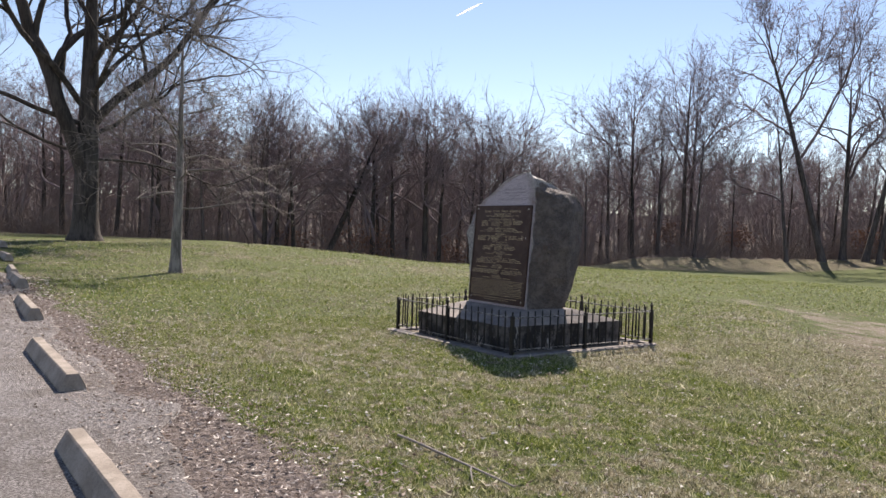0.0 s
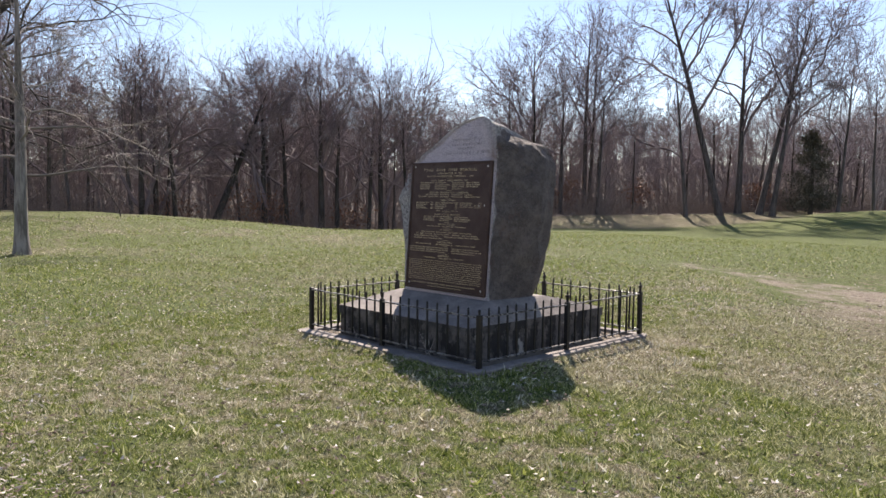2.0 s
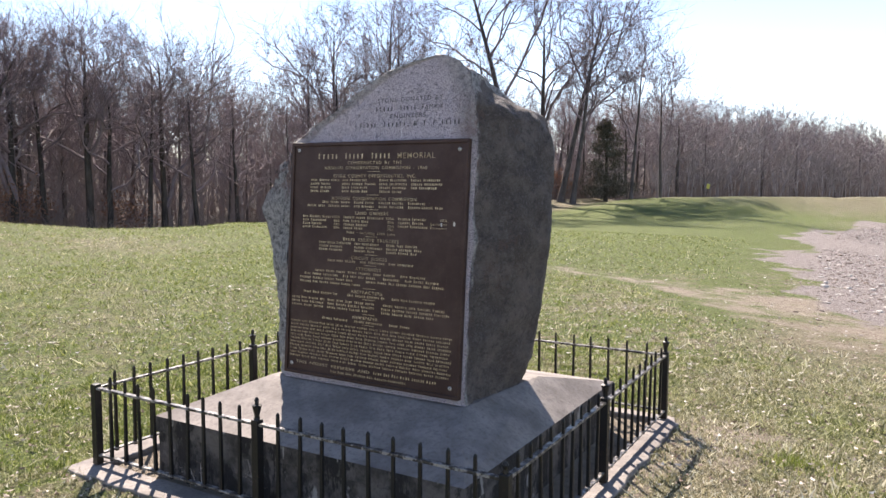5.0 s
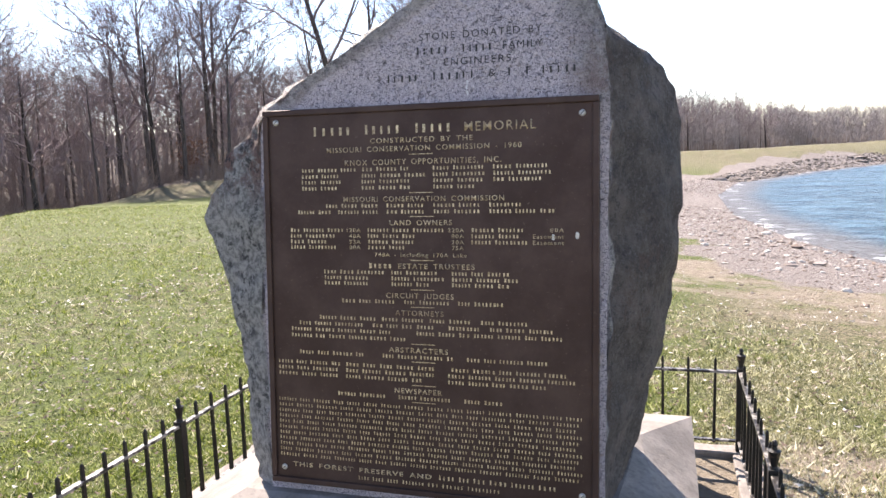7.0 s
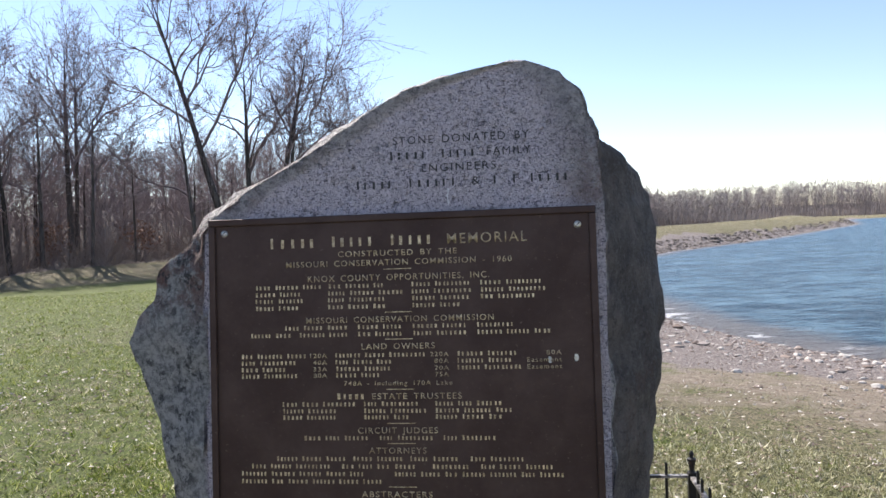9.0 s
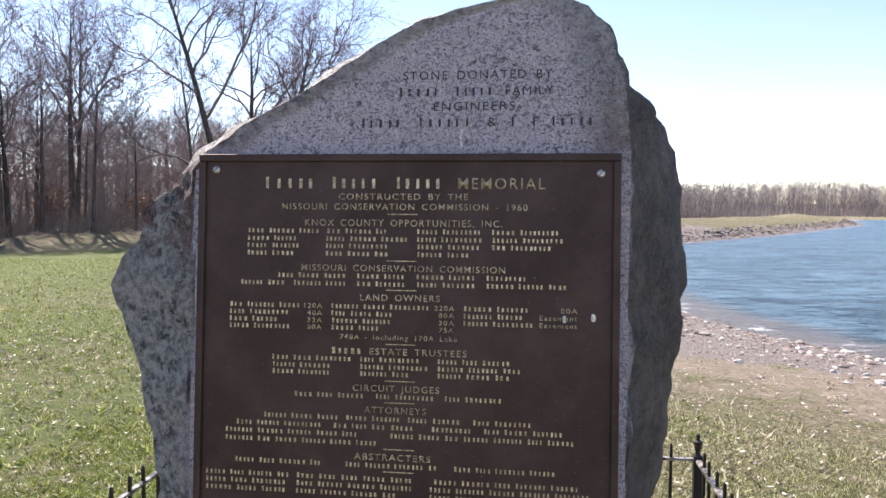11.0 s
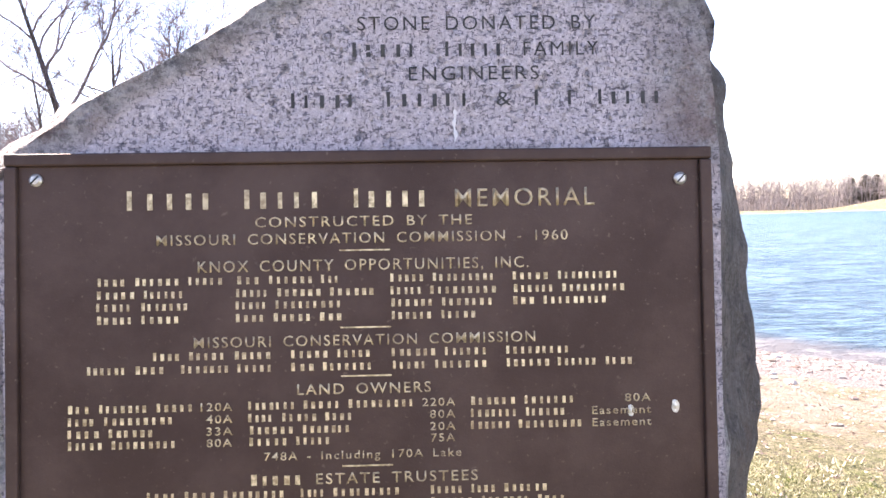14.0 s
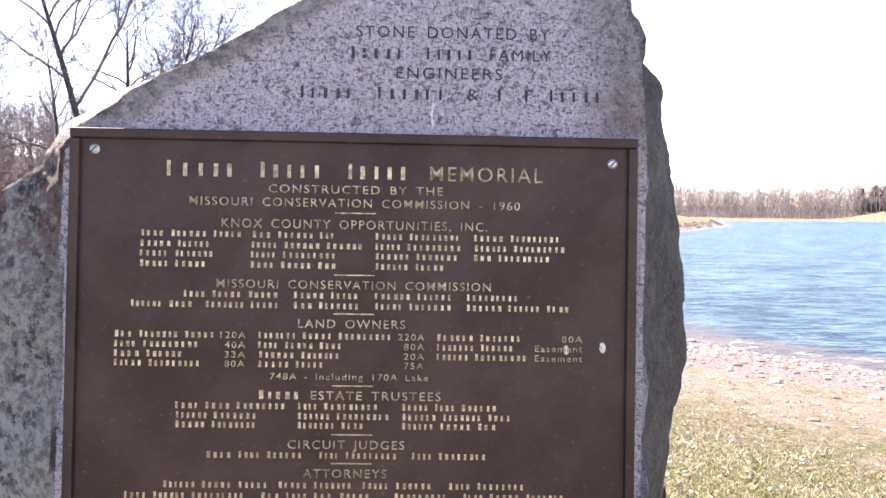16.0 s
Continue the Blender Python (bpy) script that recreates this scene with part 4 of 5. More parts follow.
# ---- trees ----
class Tubes:
    """Tapered tubes, and fine straight twigs, gathered into one mesh."""

    def __init__(self):
        self.v, self.f, self.n, self.fine, self.hair = [], [], 0, [], []

    def add(self, path, radii, sides):
        self.add_many(np.asarray(path, float)[None], np.asarray(radii, float)[None], sides)

    def add_many(self, paths, radii, sides):
        """Tubes of one count of rings, all at once: paths n x m x 3, radii n x m."""
        n, m = paths.shape[:2]
        way = np.gradient(paths, axis=1)
        way /= np.linalg.norm(way, axis=2, keepdims=True) + 1e-9
        ref = np.where(np.abs(way[:, :1, 2:]) < 0.8, np.array([0.31, 0.22, 0.92]), np.array([0.95, 0.3, 0.05]))
        side = np.cross(way, np.broadcast_to(ref, way.shape))
        side /= np.linalg.norm(side, axis=2, keepdims=True) + 1e-9
        up = np.cross(way, side)
        a = np.arange(sides) * 2 * math.pi / sides
        ring = paths[:, :, None] + radii[:, :, None, None] * (np.cos(a)[:, None] * side[:, :, None] + np.sin(a)[:, None] * up[:, :, None])
        self.v.append(ring.reshape(-1, 3))
        b, i, k = np.meshgrid(np.arange(n), np.arange(m - 1), np.arange(sides), indexing="ij")
        at, q = (b * m + i) * sides, (k + 1) % sides
        self.f.append(np.stack([at + k, at + q, at + sides + q, at + sides + k], -1).reshape(-1, 4) + self.n)
        self.n += n * m * sides

    def twigs(self, feet, tips, radii):
        """Many three-sided twigs that run to a point."""
        feet, tips, radii = np.asarray(feet, float), np.asarray(tips, float), np.asarray(radii, float)
        way = tips - feet
        side = np.cross(way, np.array([0.33, 0.51, 0.79]))
        side /= np.linalg.norm(side, axis=1, keepdims=True) + 1e-9
        up = np.cross(way, side)
        up /= np.linalg.norm(up, axis=1, keepdims=True) + 1e-9
        corners = [feet + radii[:, None] * (math.cos(a) * side + math.sin(a) * up) for a in (0, 2.094, 4.189)]
        self.fine.append(np.stack(corners + [tips], 1).reshape(-1, 3))

    def hairs(self, r, feet, tips, radii):
        """The finest twig ends, each a single sliver."""
        side = np.cross(tips - feet, r.normal(0, 1, feet.shape))
        side *= (radii / (np.linalg.norm(side, axis=1) + 1e-9))[:, None]
        self.hair.append(np.stack([feet - side, feet + side, tips], 1).reshape(-1, 3))

    def mesh(self, name, material, smooth=False):
        verts = [*self.v, *self.fine, *self.hair]
        faces = [f.tolist() for f in self.f]
        n = self.n
        for block in self.fine:
            a = n + np.arange(0, len(block), 4)[:, None]
            tri = np.concatenate([a + (0, 1, 3), a + (1, 2, 3), a + (2, 0, 3)])
            faces.append(tri.tolist())
            n += len(block)
        for block in self.hair:
            faces.append((n + np.arange(len(block)).reshape(-1, 3)).tolist())
            n += len(block)
        return mesh_of(name, np.concatenate(verts).tolist(), [f for block in faces for f in block], material, smooth)


def unit(v):
    return v / (np.linalg.norm(v, axis=-1, keepdims=True) + 1e-9)


def limb(r, start, way, length, bend, rise, count):
    """A wandering line that slowly turns upward."""
    turns = r.normal(0, bend, (count, 3)) + (0, 0, rise)
    d = unit(np.asarray(way, float) + np.cumsum(turns, axis=0))
    return np.concatenate([[start], np.asarray(start, float) + np.cumsum(d, axis=0) * length / count])


def leave(r, way, angle):
    """Directions that leave way by those angles, to any side."""
    way = np.atleast_2d(way)
    side = unit(np.cross(way, r.normal(0, 1, way.shape)))
    angle = np.reshape(angle, (-1, 1))
    return way * np.cos(angle) + side * np.sin(angle)


def sprays(r, tubes, feet, ways, longs, radii, levels, count, spread, rise, fine):
    """Twigs on twigs, all of one level at once."""
    for level in range(levels):
        ways = unit(ways + np.array([0, 0, rise]))
        tips = feet + ways * longs[:, None]
        if level == levels - 1:
            tubes.hairs(r, feet, tips, radii)
            break
        tubes.twigs(feet, tips, radii)
        u = r.uniform(0.25, 0.98, (len(feet), count))
        start = (feet[:, None] + (tips - feet)[:, None] * u[..., None]).reshape(-1, 3)
        parent = np.repeat(ways, count, axis=0)
        ways = leave(r, parent, r.uniform(0.25, 0.62, len(start)) * spread)
        radii = np.maximum(np.repeat(radii, count) * (1 - u.ravel() * 0.7) * 0.7, fine)
        longs = np.repeat(longs, count) * r.uniform(0.5, 0.85, len(start)) * (1.2 - 0.5 * u.ravel())
        feet = start


def fork_out(r, wood, feet, ways, longs, radii, plan, rise, wander, fine):
    """Limbs that fork at their tips and send out side branches, level by level."""
    for level, (rings, sides, tips, sideways) in enumerate(plan):
        n = len(feet)
        if rings == 0:
            longs = np.minimum(longs, 0.6)
            wood.hairs(r, feet, feet + unit(ways + (0, 0, rise)) * longs[:, None], radii * 0.8)
            return
        if rings == 1:
            longs = np.minimum(longs, 1.3)
            ends = feet + unit(ways + (0, 0, rise)) * longs[:, None]
            wood.twigs(feet, ends, radii * 1.15)
            paths = np.stack([feet, (feet + ends) / 2, ends], 1)
            rings = 2
        else:
            turns = r.normal(0, wander * (4 / rings) ** 0.5, (n, rings, 3)) + (0, 0, rise * 3 / rings)
            d = unit(ways[:, None] + np.cumsum(turns, axis=1))
            paths = np.concatenate([feet[:, None], feet[:, None] + np.cumsum(d, axis=1) * (longs / rings)[:, None, None]], 1)
            thin = np.linspace(1, 0.62 if rings > 4 else 0.55, rings + 1)
            wood.add_many(paths, np.maximum(radii[:, None] * thin, fine * 0.8), sides)
        kids = tips + sideways
        u = np.concatenate([np.full((n, tips), 0.999), r.uniform(0.42 if level < 2 else 0.2, 0.97, (n, sideways))], 1)
        i = np.minimum((u * rings).astype(int), rings - 1)
        rows = np.arange(n)[:, None]
        a, b = paths[rows, i], paths[rows, i + 1]
        start = a + (b - a) * (u * rings - i)[..., None]
        along = unit(b - a).reshape(-1, 3)
        tip = np.tile(np.arange(kids) < tips, n)
        angle = np.where(tip, r.uniform(0.15, 0.55, n * kids), r.uniform(0.5, 1.05, n * kids))
        flat = u.ravel()
        longs = np.repeat(longs, kids) * np.where(tip, r.uniform(0.55, 0.85, n * kids), r.uniform(0.45, 0.8, n * kids) * (1.15 - 0.5 * flat))
        radii = np.maximum(np.repeat(radii, kids) * (1 - 0.45 * flat) * np.where(tip, 0.95, 0.6), fine)
        feet, ways = start.reshape(-1, 3), leave(r, along, angle)


LIGHT = [(6, 5, 2, 2), (4, 3, 2, 2), (2, 3, 1, 3), (1, 3, 1, 2), (0, 0, 0, 0)]
FULL = [(6, 5, 2, 3), (4, 3, 2, 3), (3, 3, 1, 3), (1, 3, 1, 3), (0, 0, 0, 0)]
RICH = [(7, 6, 2, 4), (5, 4, 2, 4), (3, 3, 2, 3), (1, 3, 2, 2), (0, 0, 0, 0)]


def tree_parts(seed, height, thick, limbs, low, spread=1.0, rise=0.10, plan=FULL, fine=0.008, lean=(0, 0), bend=0.03, reach=0.36, forks=(), flare=1.5, taper=0.6, sides=8, slim=0.62, wander=0.24):
    """Trunk and crown of a bare tree whose foot is the origin."""
    r = np.random.RandomState(seed)
    trunk, wood = Tubes(), Tubes()
    n = 14
    u = np.linspace(0, 1, n + 1)
    wob = np.cumsum(r.normal(0, bend * height / n, (n + 1, 2)), axis=0) * u[:, None] ** 0.5
    path = np.stack([lean[0] * u * height + wob[:, 0], lean[1] * u * height + wob[:, 1], u * height * 0.93], 1)
    radii = np.maximum(thick * (1 - u) ** taper, 0.016)
    path = np.insert(path, 1, path[0] + (path[1] - path[0]) * 0.35, axis=0)
    radii = np.insert(radii, 1, thick * (1 + (flare - 1) * 0.22))
    radii[0] = thick * flare
    path[0, 2] -= 0.25
    trunk.add(path, radii, sides)
    feet, ways, longs, rads = [], [], [], []

    def shoot(at, az, tilt, long, share):
        i = min(int(np.searchsorted(path[:, 2], at * height * 0.93)) - 1, len(path) - 2)
        q = (at * height * 0.93 - path[i, 2]) / (path[i + 1, 2] - path[i, 2])
        feet.append(path[i] + (path[i + 1] - path[i]) * q)
        ways.append((math.cos(az) * math.sin(tilt), math.sin(az) * math.sin(tilt), math.cos(tilt)))
        longs.append(long)
        rads.append(max((radii[i] + (radii[i + 1] - radii[i]) * q) * share, fine))

    turn = r.uniform(0, 6.283)
    for k in range(limbs):
        at = low + (0.985 - low) * ((k + r.uniform(0, 0.8)) / limbs) ** 0.75
        turn += 2.4 + r.normal(0, 0.4)
        shoot(at, turn, spread * (1.0 - 0.45 * at) * r.uniform(0.8, 1.2), reach * height * (1.02 - 0.62 * at) * r.uniform(0.7, 1.2), slim * (0.8 + 0.3 * at))
    fork_out(r, wood, np.array(feet), np.array(ways), np.array(longs), np.array(rads), plan, rise, wander, fine)
    if forks:
        feet, ways, longs, rads = [], [], [], []
        for at, az, tilt, long, share in forks:
            shoot(at, az, tilt, long * height, share)
        # the great limbs carry side limbs of their own
        big = [(9, 7, 2, 4), (5, 4, 2, 3), (3, 3, 1, 3), (2, 3, 1, 2), (1, 3, 1, 2), (0, 0, 0, 0)]
        fork_out(r, wood, np.array(feet), np.array(ways), np.array(longs), np.array(rads), big, rise, wander * 1.1, fine)
    tallest = float(np.percentile(np.concatenate(wood.hair)[:, 2], 96)) * 1.04
    for tubes in (trunk, wood):
        for block in tubes.v + tubes.fine + tubes.hair:
            block *= height / tallest
    return trunk, wood


def make_tree(name, label, bark_mat, twig_mat, at, turn=0.0, group="", **shape):
    trunk, crown = tree_parts(**shape)
    tree = thing(name, label, "tree", (at[0], at[1], ground_at(*at[:2])), group, turn)
    mesh_part("trunk", trunk.mesh("trunk", bark_mat, True), tree)
    mesh_part("crown", crown.mesh("crown", twig_mat, True), tree, "bare branches and twigs")
    return tree


EAST, WEST = 0.49, 3.63


def build_near_trees():
    make_tree("oak_tree", "huge bare oak with a thick dark trunk and wide limbs", BARK_OAK, BARK_OAK, (-21.56, -0.2), seed=3, height=15.6, thick=0.58, limbs=7, low=0.42, spread=1.25, rise=0.04, plan=RICH, fine=0.006, bend=0.012, reach=0.46, flare=1.65, taper=0.62, sides=16, slim=0.42, wander=0.2, lean=(0.0, 0.01), forks=[(0.14, 4.5, 0.24, 0.62, 0.72), (0.34, 1.35, 0.50, 0.56, 0.50), (0.40, 4.6, 0.60, 0.5, 0.36), (0.32, 1.5, 1.05, 0.46, 0.24), (0.36, 4.75, 1.1, 0.46, 0.26), (0.27, 4.5, 1.3, 0.38, 0.16), (0.42, 0.2, 0.9, 0.42, 0.26), (0.46, 1.6, 0.9, 0.46, 0.3), (0.25, 1.4, 1.4, 0.34, 0.13), (0.50, 3.0, 0.8, 0.4, 0.3)])
    make_tree("young_tree", "slim young bare tree with pale mottled bark on the lawn", BARK_PALE, TWIG_PALE, (-10.4, 0.0), seed=8, height=6.9, thick=0.15, plan=FULL, limbs=30, low=0.26, spread=1.4, rise=0.02, fine=0.0045, bend=0.02, reach=0.27, flare=1.6, slim=0.3, wander=0.2, taper=0.8)
    # the open-grown trees along the wood's edge
    make_tree("forked_tree", "tall bare tree with a wide forked trunk at the wood edge", BARK_GREY, TWIG, (-16.4, 41.7), seed=21, height=18.0, thick=0.25, limbs=11, low=0.55, spread=0.95, reach=0.30, fine=0.013, lean=(-0.21, -0.11), bend=0.02, forks=[(0.42, EAST, 0.50, 0.34, 0.62), (0.52, WEST, 0.95, 0.28, 0.55), (0.60, EAST + 0.5, 0.6, 0.26, 0.55)])
    make_tree("leaning_tree", "tall bare tree leaning out over the lawn edge", BARK_GREY, TWIG, (-14.6, 43.4), seed=22, height=14.5, thick=0.22, limbs=11, low=0.42, spread=1.0, reach=0.32, fine=0.013, lean=(0.17, 0.08), bend=0.03, forks=[(0.58, EAST, 1.2, 0.34, 0.6), (0.42, EAST + 0.3, 0.9, 0.3, 0.5)])
    for x, y, tall, thick, lean, seed, fork in ((-28.7, 35.5, 13.0, 0.17, -0.02, 23, EAST), (-27.6, 36.5, 14.0, 0.19, -0.01, 24, WEST), (-25.4, 39.5, 15.4, 0.22, 0.01, 26, EAST), (-25.6, 40.3, 14.6, 0.18, 0.03, 27, WEST), (-22.4, 36.8, 10.2, 0.13, 0.05, 31, EAST), (-17.7, 39.8, 11.0, 0.15, -0.10, 32, WEST), (-15.9, 43.2, 14.0, 0.24, 0.02, 33, EAST), (-13.6, 43.0, 11.5, 0.20, 0.12, 34, EAST), (-10.6, 45.5, 11.0, 0.14, 0.05, 37, WEST), (-9.2, 47.5, 10.0, 0.13, -0.03, 38, EAST)):
        make_tree("bare_tree", "slim tall bare tree at the wood edge", BARK_GREY, TWIG, (x, y), seed=seed, plan=LIGHT, height=tall, thick=thick, limbs=11, low=0.42, spread=0.85, reach=0.30, fine=0.013, lean=(lean * 0.88, lean * 0.47), bend=0.025, group="wood edge trees", forks=[(0.40, fork, 0.45, 0.34, 0.7)])
    make_tree("leaning_tree", "dark bare tree leaning over the hollow", BARK_OAK, TWIG, (-33.1, 14.8), seed=25, height=10.5, thick=0.27, limbs=10, low=0.42, spread=1.0, reach=0.36, fine=0.011, lean=(0.24, 0.30), bend=0.03)
    make_tree("bare_tree", "broad domed bare tree in the hollow", BARK_OAK, TWIG, (-30.7, 20.9), seed=28, height=11.8, thick=0.25, limbs=15, low=0.36, spread=1.15, reach=0.40, fine=0.010, rise=0.14, bend=0.02, group="wood edge trees", forks=[(0.45, 0.8, 0.6, 0.3, 0.6), (0.5, 3.9, 0.55, 0.3, 0.6)])
    for x, y, tall, seed in ((-34.4, 11.8, 10.6, 29), (-35.4, 13.0, 11.4, 35), (-29.6, 24.5, 11.5, 36), (-36.0, 6.0, 10.5, 39), (-31.5, 17.6, 11.0, 41)):
        make_tree("bare_tree", "dark spreading bare tree in the hollow", BARK_OAK, TWIG, (x, y), seed=seed, height=tall, thick=0.22, limbs=11, low=0.36, spread=1.05, reach=0.38, fine=0.010, group="wood edge trees", forks=[(0.16, 0.9, 0.4, 0.42, 0.75), (0.22, 3.8, 0.5, 0.38, 0.7)])


build_near_trees()


def build_forest():
    """The wood: a few grown shapes, each standing many times."""
    kinds = []
    for k in range(8):
        r = random.Random(100 + k)
        kinds.append(make_tree("bare_tree", "tall slim bare tree in the wood", (BARK_GREY, BARK_OAK)[k % 2], TWIG, (0, 0), seed=40 + k, height=12.0, thick=r.uniform(0.12, 0.21), limbs=11, low=r.uniform(0.24, 0.46), spread=r.uniform(1.0, 1.35), rise=0.10, plan=LIGHT, fine=0.0125, lean=(r.uniform(-0.07, 0.07), r.uniform(-0.07, 0.07)), bend=0.035, reach=0.40, group="trees of the wood", sides=6))
    r = random.Random(77)
    spots = []
    tries = 0
    while len(spots) < 138 and tries < 9000:
        tries += 1
        turn = r.uniform(84, 190)
        far = float(wood_edge(turn)) + 0.6 + 20 * r.random() ** 1.3
        x, y = 5 + far * math.cos(radians(turn)), -3 + far * math.sin(radians(turn))
        if any((x - a) ** 2 + (y - b) ** 2 < 3.2 for a, b, *_ in spots) or on_land(np.array([x]), np.array([y]))[0] < 8:
            continue
        if (turn < 100 and r.random() < 0.4) or (112 < turn < 124 and r.random() < 0.25):
            continue
        spots.append((x, y, far))
    for k, (x, y, far) in enumerate(spots):
        turn = polar(x, y)[0]
        tall = r.uniform(0.78, 0.98) * table(turn, (84, 0.80), (100, 0.84), (106, 0.80), (113, 0.74), (120, 0.72), (126, 0.82), (132, 0.95), (146, 0.98), (170, 0.95), (190, 1.0))
        wide = tall * r.uniform(0.95, 1.3)
        m = pose(x, y, ground_at(x, y), 0, 0, r.uniform(0, 360)) @ Matrix.Diagonal((wide, wide, tall, 1))
        tree = kinds[k] if k < 8 else copy_thing(kinds[k % 8], Matrix.Identity(4))
        tree.matrix_basis = m


build_forest()


def around(r, count, lo, hi, edge, depth, power=1.0, clear=7.0):
    """Places behind an edge given by direction."""
    turn = r.uniform(lo, hi, count)
    far = edge(turn) + depth * r.uniform(0, 1, count) ** power
    x, y = 5 + far * np.cos(np.radians(turn)), -3 + far * np.sin(np.radians(turn))
    ok = on_land(x, y) > clear
    return x[ok], y[ok], land(x[ok], y[ok]), far[ok]


def simple_wood(r, tubes, x, y, z, tall, trunk, limbs, twigs, thick, low=0.12, spread=1.15, rise=0.12):
    """Many plain bare trees at once."""
    n = len(x)
    foot = np.stack([x, y, z - 0.2], 1)
    lean = np.stack([r.normal(0, 0.10, n), r.normal(0, 0.10, n), np.ones(n)], 1)
    tubes.twigs(foot, foot + lean * tall[:, None], trunk)
    u = r.uniform(low, 0.92, (n, limbs))
    start = (foot[:, None] + lean[:, None] * (u * tall[:, None])[..., None]).reshape(-1, 3)
    ways = leave(r, np.repeat(unit(lean), limbs, axis=0), r.uniform(0.35, 0.95, n * limbs))
    longs = np.repeat(tall, limbs) * r.uniform(0.14, 0.34, n * limbs) * (1.2 - 0.6 * u.ravel())
    sprays(r, tubes, start, ways, longs, np.repeat(trunk, limbs) * 0.3, 2, twigs, spread, rise, thick)


def build_background():
    """Undergrowth, the depth of the wood, and the woods far off."""
    r = np.random.RandomState(12)
    low = Tubes()
    x, y, z, _ = around(r, 3700, 78, 190, lambda t: wood_edge(t) - 0.8, 30, 1.5)
    n, stems = len(x), 8
    tall = np.repeat(r.uniform(0.6, 3.0, n) * np.clip(0.85 + 0.6 * waves(x, y, 7, 21), 0.3, 1.5), stems)
    feet = np.repeat(np.stack([x, y, z - 0.05], 1), stems, axis=0) + r.normal(0, 0.22, (n * stems, 3)) * (1, 1, 0)
    ways = unit(np.stack([r.normal(0, 0.75, n * stems), r.normal(0, 0.75, n * stems), np.ones(n * stems)], 1))
    sprays(r, low, feet, ways, tall * r.uniform(0.5, 1.1, n * stems), np.full(n * stems, 0.013), 2, 3, 1.1, 0.0, 0.007)
    ob = new("undergrowth", low.mesh("undergrowth", BRUSH))
    tagged(ob, "brown leafless brush under the trees of the wood", "undergrowth", kind="stuff")
    deep = Tubes()
    x, y, z, far = around(r, 1500, 82, 192, lambda t: wood_edge(t) + 4, 55, 1.0)
    simple_wood(r, deep, x, y, z, r.uniform(6.0, 10.4, len(x)) * table(polar(x, y)[0], (84, 0.9), (100, 0.95), (112, 0.88), (120, 0.84), (130, 0.95), (190, 0.95)), r.uniform(0.05, 0.12, len(x)), 18, 8, 0.013, 0.12)
    ob = new("deep_wood", deep.mesh("deep_wood", DEEP_HAZED))
    tagged(ob, "dense grey-brown bare trees deep in the wood", "wood", kind="stuff")
    woods = Tubes()
    for count, lo, hi, deep_in, trunk, limbs, twigs, fine in ((1750, 47, 84, 55, 0.10, 13, 6, 0.034), (620, 82, 106, 45, 0.08, 15, 7, 0.02)):
        x, y, z, far = around(r, count, lo, hi, lambda t: wood_edge(t) - 1.0, deep_in, 1.3, 4.0)
        turn = polar(x, y)[0]
        # the height at which the crowns close the view, by direction
        crown = 1.6 + table(turn, (47, 0.043), (57, 0.042), (62, 0.037), (67, 0.037), (72, 0.040), (77, 0.037), (84, 0.038), (90, 0.056), (93, 0.068), (96, 0.08), (99, 0.098), (106, 0.10)) * np.minimum(far, wood_edge(turn) + 20)
        tall = np.clip((crown - z) * r.uniform(0.72, 1.02, len(x)), 3.5, 14)
        simple_wood(r, woods, x, y, z, tall, trunk * r.uniform(0.6, 1.3, len(x)), limbs, twigs, fine, 0.12, 1.9, 0.0)
    ob = new("far_woods", woods.mesh("far_woods", FAR_HAZED))
    tagged(ob, "brown bare woods beyond the lake and the dam", "woods", kind="stuff")


build_background()


def build_leafy_shrubs():
    """Saplings that have kept last year's leaves."""
    r = np.random.RandomState(52)
    for x, y, tall in ((-25.9, 38.4, 2.6), (-31.6, 16.8, 3.4), (-32.8, 18.9, 3.0), (-30.2, 22.6, 2.6), (-21.6, 40.6, 2.4), (-15.4, 45.2, 2.2), (-35.0, 14.0, 3.0)):
        shrub = thing("leafy_shrub", "shrub with withered red-brown leaves at the wood edge", "shrub", (x, y, ground_at(x, y)), "leafy shrubs")
        t = Tubes()
        n = 9
        ways = unit(np.stack([r.normal(0, 0.4, n), r.normal(0, 0.4, n), np.ones(n)], 1))
        fork_out(r, t, r.normal(0, 0.08, (n, 3)) * (1, 1, 0), ways, tall * r.uniform(0.5, 0.95, n), np.full(n, 0.016), [(4, 3, 1, 4), (1, 3, 1, 3), (0, 0, 0, 0)], 0.06, 0.2, 0.006)
        mesh_part("branchwork", t.mesh("branchwork", TWIG), shrub)
        m = 900
        c = r.normal(0, 1, (m, 3)) * (tall * 0.22, tall * 0.22, tall * 0.2) + (0, 0, tall * 0.58)
        c[:, 2] = np.abs(c[:, 2])
        a, b = r.normal(0, 0.045, (m, 3)), r.normal(0, 0.028, (m, 3))
        v = np.stack([c - a, c + b, c + a, c - b], 1).reshape(-1, 3)
        mesh_part("foliage", mesh_of("foliage", v.tolist(), np.arange(4 * m).reshape(-1, 4).tolist(), WITHERED), shrub, "thin withered red-brown leaves")


build_leafy_shrubs()


